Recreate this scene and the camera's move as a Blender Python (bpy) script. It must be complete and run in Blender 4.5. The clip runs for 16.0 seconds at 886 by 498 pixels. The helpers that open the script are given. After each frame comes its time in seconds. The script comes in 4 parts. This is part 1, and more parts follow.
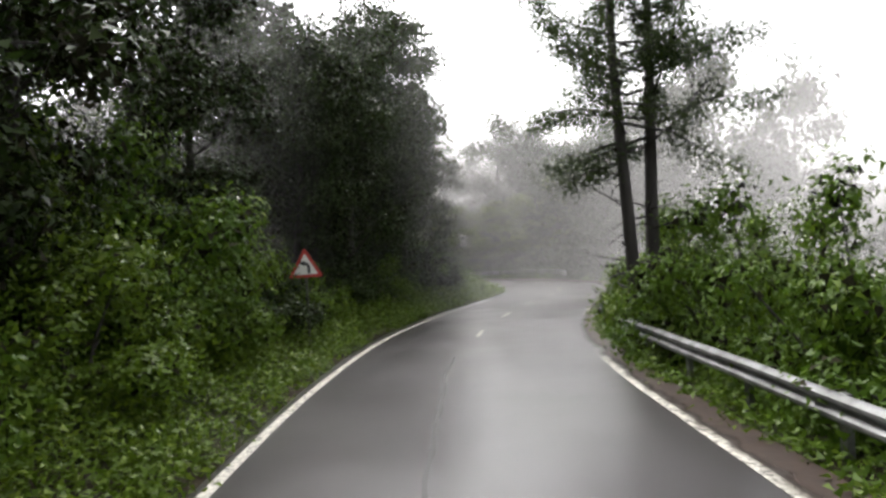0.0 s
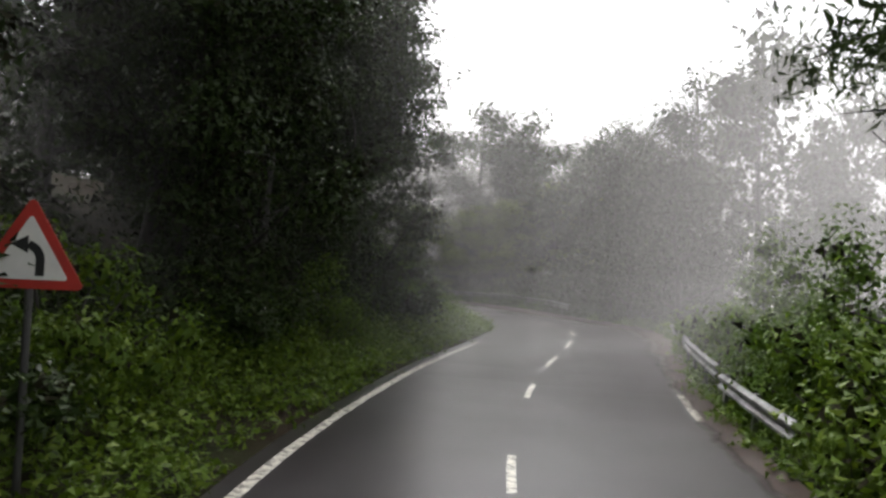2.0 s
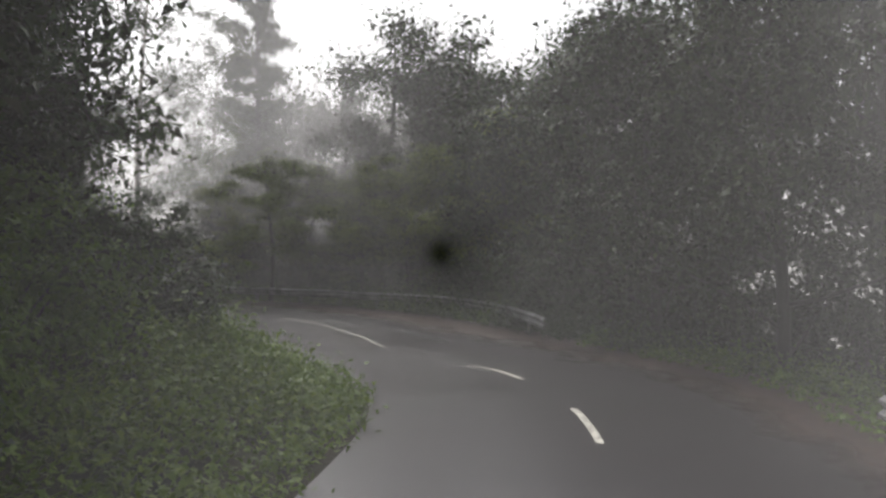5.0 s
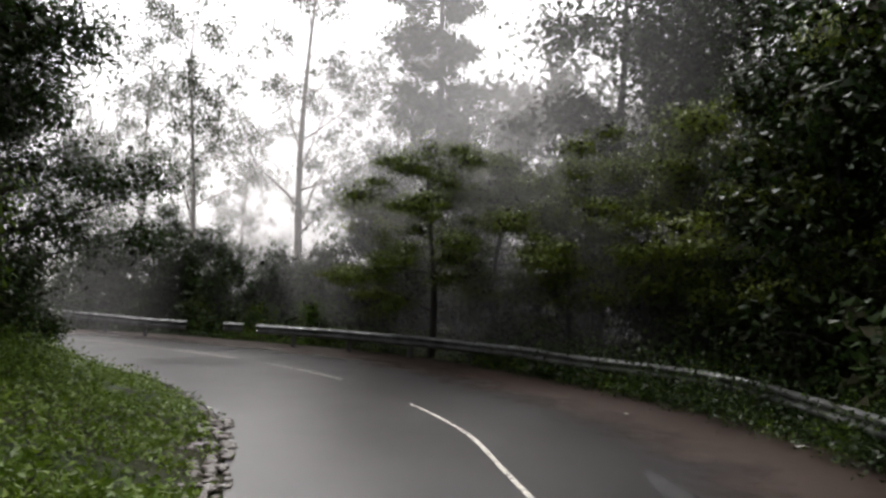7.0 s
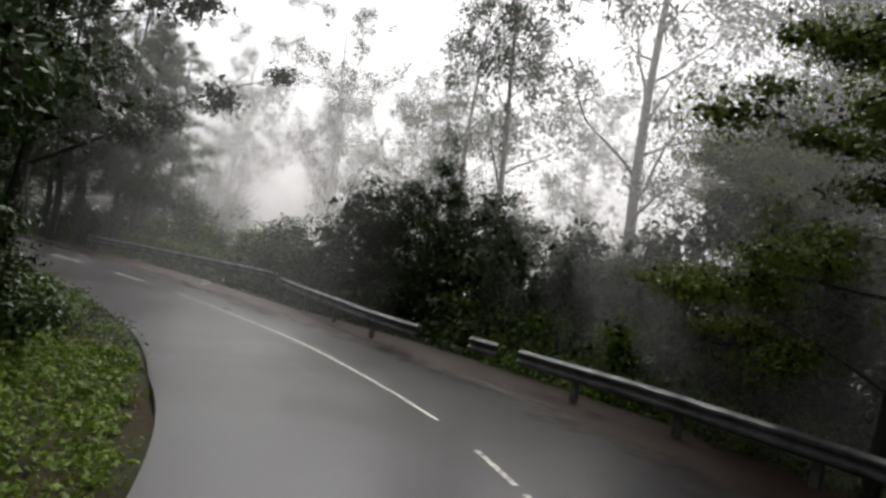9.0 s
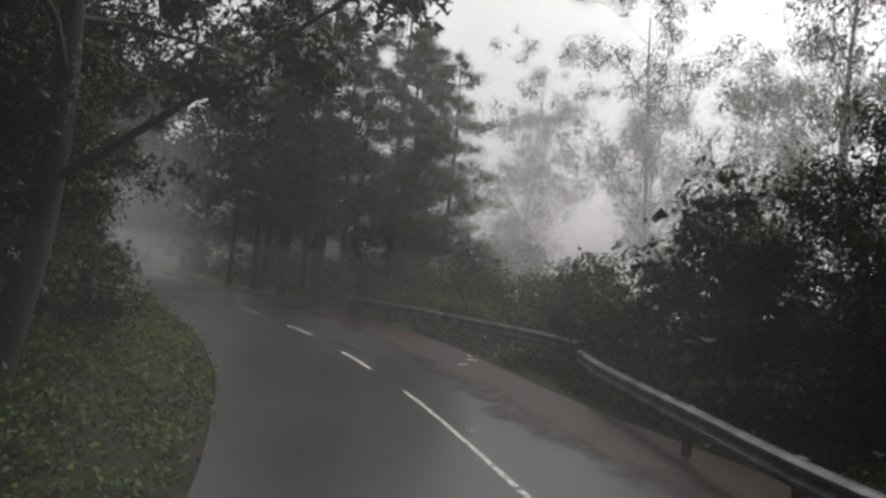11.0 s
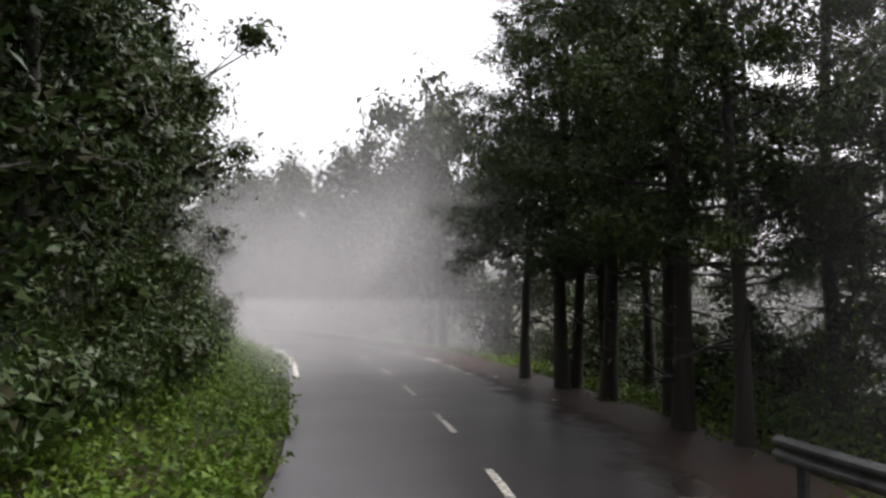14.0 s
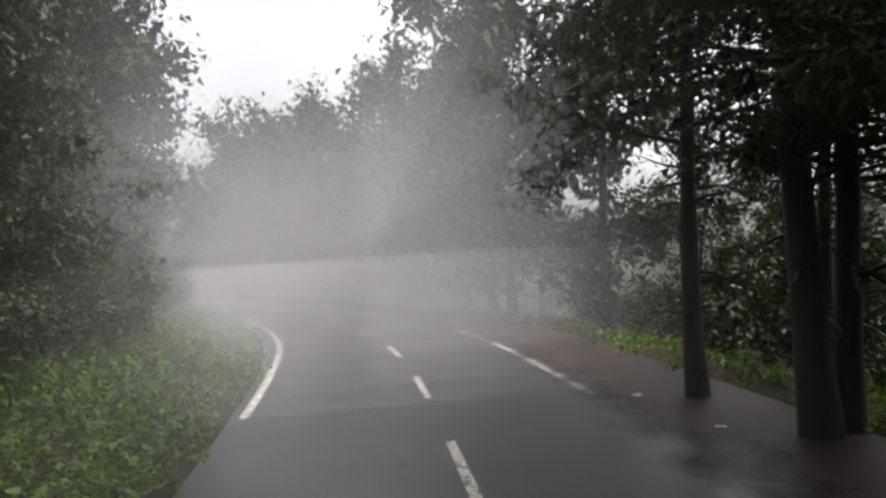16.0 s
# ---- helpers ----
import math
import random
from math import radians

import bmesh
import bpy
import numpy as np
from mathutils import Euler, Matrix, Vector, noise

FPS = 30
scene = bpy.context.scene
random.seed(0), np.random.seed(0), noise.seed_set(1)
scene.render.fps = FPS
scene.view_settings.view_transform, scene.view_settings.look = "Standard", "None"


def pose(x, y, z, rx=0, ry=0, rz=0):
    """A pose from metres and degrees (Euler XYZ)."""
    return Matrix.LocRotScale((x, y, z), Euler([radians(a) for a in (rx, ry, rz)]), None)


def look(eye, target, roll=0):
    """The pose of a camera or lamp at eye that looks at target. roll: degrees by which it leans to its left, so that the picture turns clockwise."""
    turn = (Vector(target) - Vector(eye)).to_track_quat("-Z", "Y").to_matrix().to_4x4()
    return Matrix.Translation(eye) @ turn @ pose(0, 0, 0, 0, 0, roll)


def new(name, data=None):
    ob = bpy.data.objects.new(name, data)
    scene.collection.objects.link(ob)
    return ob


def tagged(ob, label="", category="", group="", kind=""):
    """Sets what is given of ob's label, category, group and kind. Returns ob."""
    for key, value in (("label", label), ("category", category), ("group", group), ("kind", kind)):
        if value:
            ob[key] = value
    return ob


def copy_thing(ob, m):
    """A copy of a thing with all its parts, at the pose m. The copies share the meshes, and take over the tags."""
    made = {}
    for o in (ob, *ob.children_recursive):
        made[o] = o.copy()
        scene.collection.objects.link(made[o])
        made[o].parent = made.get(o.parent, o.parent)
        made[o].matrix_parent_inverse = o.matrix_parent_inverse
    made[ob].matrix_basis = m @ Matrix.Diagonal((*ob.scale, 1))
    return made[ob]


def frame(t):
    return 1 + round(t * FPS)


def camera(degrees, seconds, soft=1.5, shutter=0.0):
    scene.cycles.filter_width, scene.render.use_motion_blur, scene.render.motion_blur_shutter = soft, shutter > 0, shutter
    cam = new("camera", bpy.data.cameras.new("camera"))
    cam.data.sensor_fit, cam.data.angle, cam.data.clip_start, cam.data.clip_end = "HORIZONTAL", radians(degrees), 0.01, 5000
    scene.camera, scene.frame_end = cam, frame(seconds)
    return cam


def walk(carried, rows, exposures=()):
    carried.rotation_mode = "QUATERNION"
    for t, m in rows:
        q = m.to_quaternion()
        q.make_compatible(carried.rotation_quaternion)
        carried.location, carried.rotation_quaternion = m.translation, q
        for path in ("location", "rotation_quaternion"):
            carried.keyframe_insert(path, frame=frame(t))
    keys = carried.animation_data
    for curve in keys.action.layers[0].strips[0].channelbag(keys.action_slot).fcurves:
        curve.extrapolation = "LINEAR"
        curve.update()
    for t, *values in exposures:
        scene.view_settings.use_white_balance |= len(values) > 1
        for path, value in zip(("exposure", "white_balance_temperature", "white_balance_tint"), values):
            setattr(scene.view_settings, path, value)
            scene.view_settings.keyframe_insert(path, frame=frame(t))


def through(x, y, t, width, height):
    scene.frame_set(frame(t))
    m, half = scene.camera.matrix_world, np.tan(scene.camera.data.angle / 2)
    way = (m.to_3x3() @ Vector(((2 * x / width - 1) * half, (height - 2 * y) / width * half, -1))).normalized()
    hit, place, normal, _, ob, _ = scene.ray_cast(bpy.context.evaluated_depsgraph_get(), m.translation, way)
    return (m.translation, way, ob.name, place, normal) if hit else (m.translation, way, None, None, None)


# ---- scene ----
# ---- camera ----
cam = camera(62.0, 16.0, soft=2.7)
PATH = [
    (0.00, pose(0.00, 0.00, 2.30, 90.40, 3.63, 0.00)),
    (0.50, pose(-0.41, 3.12, 2.30, 91.06, 3.29, -1.40)),
    (1.00, pose(-0.63, 6.33, 2.30, 92.95, -0.52, 3.56)),
    (1.50, pose(-0.66, 9.52, 2.30, 91.51, -2.95, -0.05)),
    (2.00, pose(-0.51, 12.47, 2.30, 91.27, -3.08, -3.54)),
    (2.50, pose(-0.19, 15.27, 2.30, 91.34, -2.01, -6.87)),
    (3.00, pose(0.32, 18.01, 2.30, 91.87, -0.15, -10.26)),
    (3.50, pose(0.85, 20.98, 2.30, 91.45, 0.93, -12.11)),
    (4.00, pose(1.46, 23.99, 2.30, 91.53, -0.64, -12.44)),
    (4.20, pose(1.75, 25.19, 2.30, 89.42, -1.15, -13.23)),
    (5.35, pose(3.10, 32.26, 2.30, 91.03, -0.12, -5.06)),
    (6.50, pose(3.66, 39.29, 2.30, 92.63, 0.92, 3.10)),
    (7.00, pose(3.63, 42.57, 2.30, 92.63, -2.12, 9.06)),
    (7.50, pose(3.47, 45.74, 2.30, 92.05, -2.74, 15.81)),
    (8.00, pose(2.72, 48.45, 2.30, 89.24, -6.75, 19.90)),
    (8.50, pose(1.79, 50.93, 2.30, 87.64, -9.07, 29.00)),
    (9.00, pose(0.68, 53.62, 2.30, 90.27, -8.98, 36.46)),
    (9.50, pose(-0.84, 55.62, 2.30, 91.58, -8.50, 45.04)),
    (10.00, pose(-2.49, 57.61, 2.29, 90.09, -5.96, 52.29)),
    (11.25, pose(-7.68, 60.92, 2.30, 91.30, -4.90, 62.10)),
    (12.50, pose(-13.34, 63.28, 2.30, 92.49, -3.80, 71.89)),
    (13.00, pose(-16.03, 64.29, 2.30, 90.66, -3.65, 78.63)),
    (13.50, pose(-18.78, 65.10, 2.30, 92.30, -2.30, 84.20)),
    (14.00, pose(-21.53, 65.57, 2.30, 93.96, -0.42, 86.79)),
    (14.50, pose(-24.25, 65.93, 2.30, 92.70, 1.65, 86.85)),
    (15.00, pose(-26.87, 66.06, 2.30, 89.98, 1.34, 87.13)),
    (15.50, pose(-29.69, 66.03, 2.30, 91.07, 3.70, 88.43)),
    (16.00, pose(-32.59, 65.92, 2.30, 90.31, 3.44, 91.38)),
]
walk(cam, PATH, ((0.0, 1.5, 6500, 10), (1.0, 1.4, 6500, 10), (2.0, 1.1, 6500, 10), (3.0, 0.78, 6500, 9), (4.0, 0.43, 6500, 9), (6.5, 1.0, 6500, 12), (7.5, 0.9, 6500, 12), (8.5, 0.85, 6500, 11), (9.0, 0.65, 6500, 10), (10.0, -0.05, 6500, 10), (12.5, 0.35, 6500, 11), (13.1, 0.55, 6500, 13), (13.5, 1.6, 6500, 16), (14.0, 1.4, 6500, 14), (14.5, 1.3, 6500, 12), (15.0, 1.5, 6500, 12), (16.0, 1.25, 6500, 13)))

# ---- light: bright overcast sky in fog ----
world = bpy.data.worlds.new("sky")
scene.world = world
world.use_nodes = True
wn = world.node_tree.nodes
wl = world.node_tree.links
sky = wn.new("ShaderNodeTexSky")
sky.sky_type = "NISHITA"
sky.sun_disc = False
sky.sun_elevation = radians(52)
sky.sun_rotation = radians(-20)
sky.air_density, sky.dust_density, sky.ozone_density = 1.0, 6.0, 1.0
pale = wn.new("ShaderNodeHueSaturation")
pale.inputs["Saturation"].default_value = 0.12
wl.new(sky.outputs[0], pale.inputs["Color"])
wl.new(pale.outputs[0], wn["Background"].inputs["Color"])
wn["Background"].inputs["Strength"].default_value = 0.15
sun = new("sun", bpy.data.lights.new("sun", "SUN"))
sun.data.energy, sun.data.angle, sun.data.color = 0.8, radians(35), (1.0, 0.97, 0.93)
sun.matrix_world = look((0, 0, 60), (10, -25, 0))
scene.cycles.transparent_max_bounces = 64

# ---- materials ----


def material(name):
    m = bpy.data.materials.new(name)
    m.use_nodes = True
    return m, m.node_tree.nodes, m.node_tree.links, m.node_tree.nodes["Principled BSDF"]


def ramp(n, l, source, stops):
    r = n.new("ShaderNodeValToRGB")
    while len(r.color_ramp.elements) < len(stops):
        r.color_ramp.elements.new(0.5)
    for e, (p, c) in zip(r.color_ramp.elements, stops):
        e.position, e.color = p, (*c, 1) if len(c) == 3 else c
    l.new(source, r.inputs[0])
    return r.outputs[0]


def noise_of(n, l, scale, detail=4.0, rough=0.55, stretch=None):
    tc = n.new("ShaderNodeTexCoord")
    t = n.new("ShaderNodeTexNoise")
    t.inputs["Scale"].default_value, t.inputs["Detail"].default_value, t.inputs["Roughness"].default_value = scale, detail, rough
    if stretch:
        mp = n.new("ShaderNodeMapping")
        mp.inputs["Scale"].default_value = stretch
        l.new(tc.outputs["Object"], mp.inputs["Vector"])
        l.new(mp.outputs[0], t.inputs["Vector"])
    else:
        l.new(tc.outputs["Object"], t.inputs["Vector"])
    return t.outputs["Fac"]


def mix_colour(n, l, fac, a, b, blend="MIX"):
    m = n.new("ShaderNodeMix")
    m.data_type, m.blend_type = "RGBA", blend
    for socket, v in ((m.inputs[0], fac), (m.inputs[6], a), (m.inputs[7], b)):
        if isinstance(v, (int, float)):
            socket.default_value = v
        elif isinstance(v, tuple):
            socket.default_value = (*v, 1)
        else:
            l.new(v, socket)
    return m.outputs[2]


def bump(n, l, bsdf, height, strength, distance):
    b = n.new("ShaderNodeBump")
    b.inputs["Strength"].default_value, b.inputs["Distance"].default_value = strength, distance
    l.new(height, b.inputs["Height"])
    l.new(b.outputs[0], bsdf.inputs["Normal"])


def leaf_material(name, dark, mid, light, gloss=0.45, through=0.35):
    """Leaves whose colour varies from leaf to leaf, thin enough to let some light through."""
    m, n, l, p = material(name)
    geo = n.new("ShaderNodeNewGeometry")
    info = n.new("ShaderNodeObjectInfo")
    near = [tuple(k * a + (1 - k) * b for a, b in zip(end, mid)) for end, k in ((dark, 0.8), (light, 0.6))]
    c = ramp(n, l, geo.outputs["Random Per Island"], ((0.0, near[0]), (0.55, mid), (1.0, near[1])))
    patch = noise_of(n, l, 0.9, 2.0)
    c = mix_colour(n, l, patch, c, tuple(v * 1.25 for v in mid))
    tint = ramp(n, l, info.outputs["Random"], ((0.0, (0.78, 0.86, 0.80)), (1.0, (1.15, 1.08, 0.9))))
    c = mix_colour(n, l, 1.0, c, tint, "MULTIPLY")
    l.new(c, p.inputs["Base Color"])
    p.inputs["Roughness"].default_value = gloss
    p.inputs["Specular IOR Level"].default_value = 0.17
    tr = n.new("ShaderNodeBsdfTranslucent")
    l.new(c, tr.inputs["Color"])
    mx = n.new("ShaderNodeMixShader")
    mx.inputs[0].default_value = through
    l.new(p.outputs[0], mx.inputs[1])
    l.new(tr.outputs[0], mx.inputs[2])
    l.new(mx.outputs[0], n["Material Output"].inputs["Surface"])
    return m


def bark_material(name, dark, light, scale=6.0):
    m, n, l, p = material(name)
    f = noise_of(n, l, scale, 6.0, 0.65, (1, 1, 0.18))
    blotch = noise_of(n, l, 1.3, 3.0)
    c = ramp(n, l, f, ((0.3, dark), (0.7, light)))
    c = mix_colour(n, l, blotch, c, tuple(v * 0.7 for v in light))
    l.new(c, p.inputs["Base Color"])
    p.inputs["Roughness"].default_value = 0.75
    bump(n, l, p, f, 0.8, 0.03)
    return m


def asphalt_material():
    m, n, l, p = material("wet_asphalt")
    grain = noise_of(n, l, 90.0, 3.0)
    patch = noise_of(n, l, 0.4, 6.0, 0.65)
    streak = noise_of(n, l, 0.25, 3.0, 0.5)
    c = ramp(n, l, grain, ((0.0, (0.0085, 0.0073, 0.0082)), (1.0, (0.041, 0.034, 0.038))))
    c = mix_colour(n, l, patch, c, (0.012, 0.010, 0.010))
    l.new(c, p.inputs["Base Color"])
    l.new(ramp(n, l, streak, ((0.0, (0.22, 0.22, 0.22)), (1.0, (0.42, 0.42, 0.42)))), p.inputs["Roughness"])
    p.inputs["Specular IOR Level"].default_value = 0.55
    bump(n, l, p, grain, 0.06, 0.003)
    return m


def soil_material():
    m, n, l, p = material("soil_and_litter")
    f = noise_of(n, l, 3.0, 8.0, 0.7)
    g = noise_of(n, l, 0.25, 3.0)
    c = ramp(n, l, f, ((0.3, (0.012, 0.009, 0.006)), (0.55, (0.030, 0.021, 0.012)), (0.75, (0.020, 0.028, 0.009))))
    c = mix_colour(n, l, ramp(n, l, g, ((0.4, (0, 0, 0)), (0.65, (1, 1, 1)))), c, (0.016, 0.025, 0.008))
    l.new(c, p.inputs["Base Color"])
    p.inputs["Roughness"].default_value = 0.9
    p.inputs["Specular IOR Level"].default_value = 0.12
    bump(n, l, p, f, 0.9, 0.06)
    return m


def mud_material():
    """Red silt washed over the asphalt, thinning out raggedly towards the lane."""
    m, n, l, p = material("red_mud_wash")
    f = noise_of(n, l, 5.0, 8.0, 0.7)
    l.new(ramp(n, l, f, ((0.3, (0.012, 0.007, 0.005)), (0.7, (0.036, 0.019, 0.012)))), p.inputs["Base Color"])
    p.inputs["Roughness"].default_value = 0.55
    p.inputs["Specular IOR Level"].default_value = 0.22
    bump(n, l, p, f, 0.5, 0.02)
    tc, sep, add = n.new("ShaderNodeTexCoord"), n.new("ShaderNodeSeparateXYZ"), n.new("ShaderNodeMath")
    l.new(tc.outputs["UV"], sep.inputs[0])
    add.operation = "ADD"
    l.new(sep.outputs[0], add.inputs[0])
    l.new(noise_of(n, l, 0.8, 6.0, 0.65), add.inputs[1])
    clear, mx = n.new("ShaderNodeBsdfTransparent"), n.new("ShaderNodeMixShader")
    l.new(ramp(n, l, add.outputs[0], ((0.6, (0, 0, 0)), (1.4, (1, 1, 1)))), mx.inputs[0])
    l.new(clear.outputs[0], mx.inputs[1])
    l.new(p.outputs[0], mx.inputs[2])
    l.new(mx.outputs[0], n["Material Output"].inputs["Surface"])
    return m


def paint_material():
    m, n, l, p = material("worn_road_paint")
    f = noise_of(n, l, 9.0, 8.0, 0.7)
    l.new(ramp(n, l, f, ((0.40, (0.05, 0.047, 0.043)), (0.52, (0.50, 0.48, 0.42)), (0.75, (0.70, 0.68, 0.60)))), p.inputs["Base Color"])
    p.inputs["Roughness"].default_value = 0.42
    return m


def steel_material():
    m, n, l, p = material("weathered_galvanised_steel")
    f = noise_of(n, l, 2.5, 6.0, 0.6)
    l.new(ramp(n, l, f, ((0.3, (0.045, 0.044, 0.042)), (0.7, (0.17, 0.175, 0.175)))), p.inputs["Base Color"])
    p.inputs["Metallic"].default_value = 0.55
    l.new(ramp(n, l, f, ((0.3, (0.55, 0.55, 0.55)), (0.7, (0.34, 0.34, 0.34)))), p.inputs["Roughness"])
    return m


def plain_material(name, colour, rough, dirt=0.75):
    m, n, l, p = material(name)
    f = noise_of(n, l, 6.0, 6.0)
    l.new(ramp(n, l, f, ((0.3, tuple(c * dirt for c in colour)), (0.65, colour))), p.inputs["Base Color"])
    p.inputs["Roughness"].default_value = rough
    return m


def mist_material(name, thick, white=0.32, camera_gap=False):
    """Fine fog droplets: mostly clear, scattering the light that falls from the sky above, thinner towards the ends and in drifts."""
    m, n, l, p = material(name)
    tc = n.new("ShaderNodeTexCoord")
    drift = noise_of(n, l, 0.09, 3.0, 0.5)
    amount = ramp(n, l, drift, ((0.3, (0.72, 0.72, 0.72)), (0.7, (1.2, 1.2, 1.2))))
    sep = n.new("ShaderNodeSeparateXYZ")
    l.new(tc.outputs["UV"], sep.inputs[0])
    edge = ramp(n, l, sep.outputs[0], ((0.0, (0, 0, 0)), (0.3, (1, 1, 1)), (0.7, (1, 1, 1)), (1.0, (0, 0, 0))))
    top = ramp(n, l, sep.outputs[1], ((0.0, (1, 1, 1)), (0.6, (1, 1, 1)), (1.0, (0, 0, 0))))
    a = mix_colour(n, l, 1.0, amount, edge, "MULTIPLY")
    a = mix_colour(n, l, 1.0, a, top, "MULTIPLY")
    a = mix_colour(n, l, 1.0, a, (thick, thick, thick), "MULTIPLY")
    # soft-edged gap where the camera's path runs through the sheet
    if camera_gap:
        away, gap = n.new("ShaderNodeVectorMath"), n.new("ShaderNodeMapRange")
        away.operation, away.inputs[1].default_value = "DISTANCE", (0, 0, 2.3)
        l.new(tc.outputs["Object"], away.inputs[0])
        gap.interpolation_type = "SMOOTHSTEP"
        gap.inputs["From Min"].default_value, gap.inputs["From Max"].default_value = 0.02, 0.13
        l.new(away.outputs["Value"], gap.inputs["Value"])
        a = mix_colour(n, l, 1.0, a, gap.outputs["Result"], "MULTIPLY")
    dif, tra, clear = n.new("ShaderNodeBsdfDiffuse"), n.new("ShaderNodeBsdfTranslucent"), n.new("ShaderNodeBsdfTransparent")
    both, out = n.new("ShaderNodeAddShader"), n.new("ShaderNodeMixShader")
    for k, (shader, way) in enumerate(((dif, 1.0), (tra, -1.0))):
        up = n.new("ShaderNodeCombineXYZ")
        up.inputs[2].default_value = way
        l.new(up.outputs[0], shader.inputs["Normal"])
        shader.inputs["Color"].default_value = (white * 1.02, white, white, 1)
        l.new(shader.outputs[0], both.inputs[k])
    l.new(a, out.inputs[0])
    l.new(clear.outputs[0], out.inputs[1])
    l.new(both.outputs[0], out.inputs[2])
    l.new(out.outputs[0], n["Material Output"].inputs["Surface"])
    n.remove(p)
    return m


ASPHALT, SOIL, MUD, PAINT, STEEL = asphalt_material(), soil_material(), mud_material(), paint_material(), steel_material()
LEAF_BUSH = leaf_material("fresh_shrub_leaves", (0.018, 0.040, 0.005), (0.060, 0.106, 0.010), (0.17, 0.22, 0.02), 0.5, 0.3)
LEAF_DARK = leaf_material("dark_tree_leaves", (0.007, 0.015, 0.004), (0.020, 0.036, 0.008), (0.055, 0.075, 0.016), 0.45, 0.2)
LEAF_GUM = leaf_material("gum_tree_leaves", (0.025, 0.034, 0.02), (0.045, 0.058, 0.033), (0.08, 0.095, 0.055), 0.5, 0.25)
LEAF_CONIFER = leaf_material("conifer_sprays", (0.010, 0.019, 0.006), (0.028, 0.046, 0.012), (0.068, 0.094, 0.022), 0.55, 0.2)
LEAF_MID = leaf_material("layered_tree_leaves", (0.028, 0.046, 0.006), (0.085, 0.115, 0.013), (0.19, 0.21, 0.028), 0.5, 0.25)
LEAF_VERGE = leaf_material("verge_leaves", (0.018, 0.038, 0.005), (0.066, 0.112, 0.011), (0.19, 0.235, 0.024), 0.5, 0.25)
BARK_DARK = bark_material("dark_bark", (0.008, 0.007, 0.006), (0.034, 0.028, 0.023))
# crown core: twigs and leaves with the inner shade put into their colour
SHADED_CORE = plain_material("twigs_and_shaded_leaves", (0.022, 0.021, 0.011), 0.95, 0.5)
SHADED_CORE.node_tree.nodes["Principled BSDF"].inputs["Specular IOR Level"].default_value = 0.05
BARK_GUM = bark_material("gum_bark", (0.12, 0.10, 0.085), (0.30, 0.27, 0.23), 3.0)
FOG = [mist_material("thin_fog_over_the_road", 0.041, 0.32, True), mist_material("fog_over_the_road", 0.085, 0.38), mist_material("thick_fog_over_the_road", 0.12, 0.42)]
FOG_BEND = mist_material("thin_fog_behind_the_barrier", 0.17)
FOG_VALLEY = mist_material("fog_in_the_valley", 0.22, 0.4)

# ---- the road's line ----
CENTRE = [(0.3, -60), (0.2, -30), (0.2, -10), (0.2, 0), (0.2, 8), (0.3, 14), (0.85, 20.5), (2.1, 26.3), (3.5, 31.0), (5.1, 35.8),
          (6.2, 39.8), (6.3, 43.0), (5.4, 46.2), (4.1, 49.0), (2.9, 51.7), (2.0, 53.9), (0.8, 56.0), (-1.2, 58.6), (-2.8, 60.1),
          (-5.5, 62.0), (-9.7, 64.0), (-13.9, 65.2), (-18.6, 66.2), (-24.3, 66.9), (-29.8, 66.9), (-34.7, 66.5), (-39.7, 65.9),
          (-44.8, 65.2), (-49.4, 64.4), (-54.0, 63.2), (-60.0, 61.0), (-68.0, 57.2), (-78.0, 50.5), (-90.0, 40.0), (-115.0, 15.0)]


def spline(points, step=0.25):
    pts = [np.array(p, float) for p in points]
    pts = [2 * pts[0] - pts[1]] + pts + [2 * pts[-1] - pts[-2]]
    out = []
    for a, b, c, d in zip(pts[:-3], pts[1:-2], pts[2:-1], pts[3:]):
        k = max(2, int(np.linalg.norm(c - b) / step))
        for i in range(k):
            u = i / k
            out.append(0.5 * (2 * b + (c - a) * u + (2 * a - 5 * b + 4 * c - d) * u * u + (3 * b - a - 3 * c + d) * u ** 3))
    out.append(pts[-2])
    return np.array(out)


LINE = spline(CENTRE)
for _ in range(14):
    LINE[1:-1] = 0.25 * LINE[:-2] + 0.5 * LINE[1:-1] + 0.25 * LINE[2:]
ARC = np.concatenate([[0], np.cumsum(np.linalg.norm(np.diff(LINE, axis=0), axis=1))])
TAN = np.gradient(LINE, axis=0)
TAN /= np.linalg.norm(TAN, axis=1)[:, None]
S0 = float(ARC[np.argmin(np.abs(LINE[:, 1]) + np.abs(LINE[:, 0]))])
ARC -= S0


def on_road(s, off=0.0):
    """Place and heading at s metres along the road, off metres to the right of its middle."""
    x, y = np.interp(s, ARC, LINE[:, 0]), np.interp(s, ARC, LINE[:, 1])
    tx, ty = np.interp(s, ARC, TAN[:, 0]), np.interp(s, ARC, TAN[:, 1])
    k = math.hypot(tx, ty)
    tx, ty = tx / k, ty / k
    return x + ty * off, y - tx * off, math.atan2(-tx, ty)


def nearest(x, y):
    """s and the signed offset of a place from the road's middle."""
    d = (LINE[:, 0] - x) ** 2 + (LINE[:, 1] - y) ** 2
    i = int(np.argmin(d))
    tx, ty = TAN[i]
    return ARC[i], (x - LINE[i, 0]) * ty - (y - LINE[i, 1]) * tx


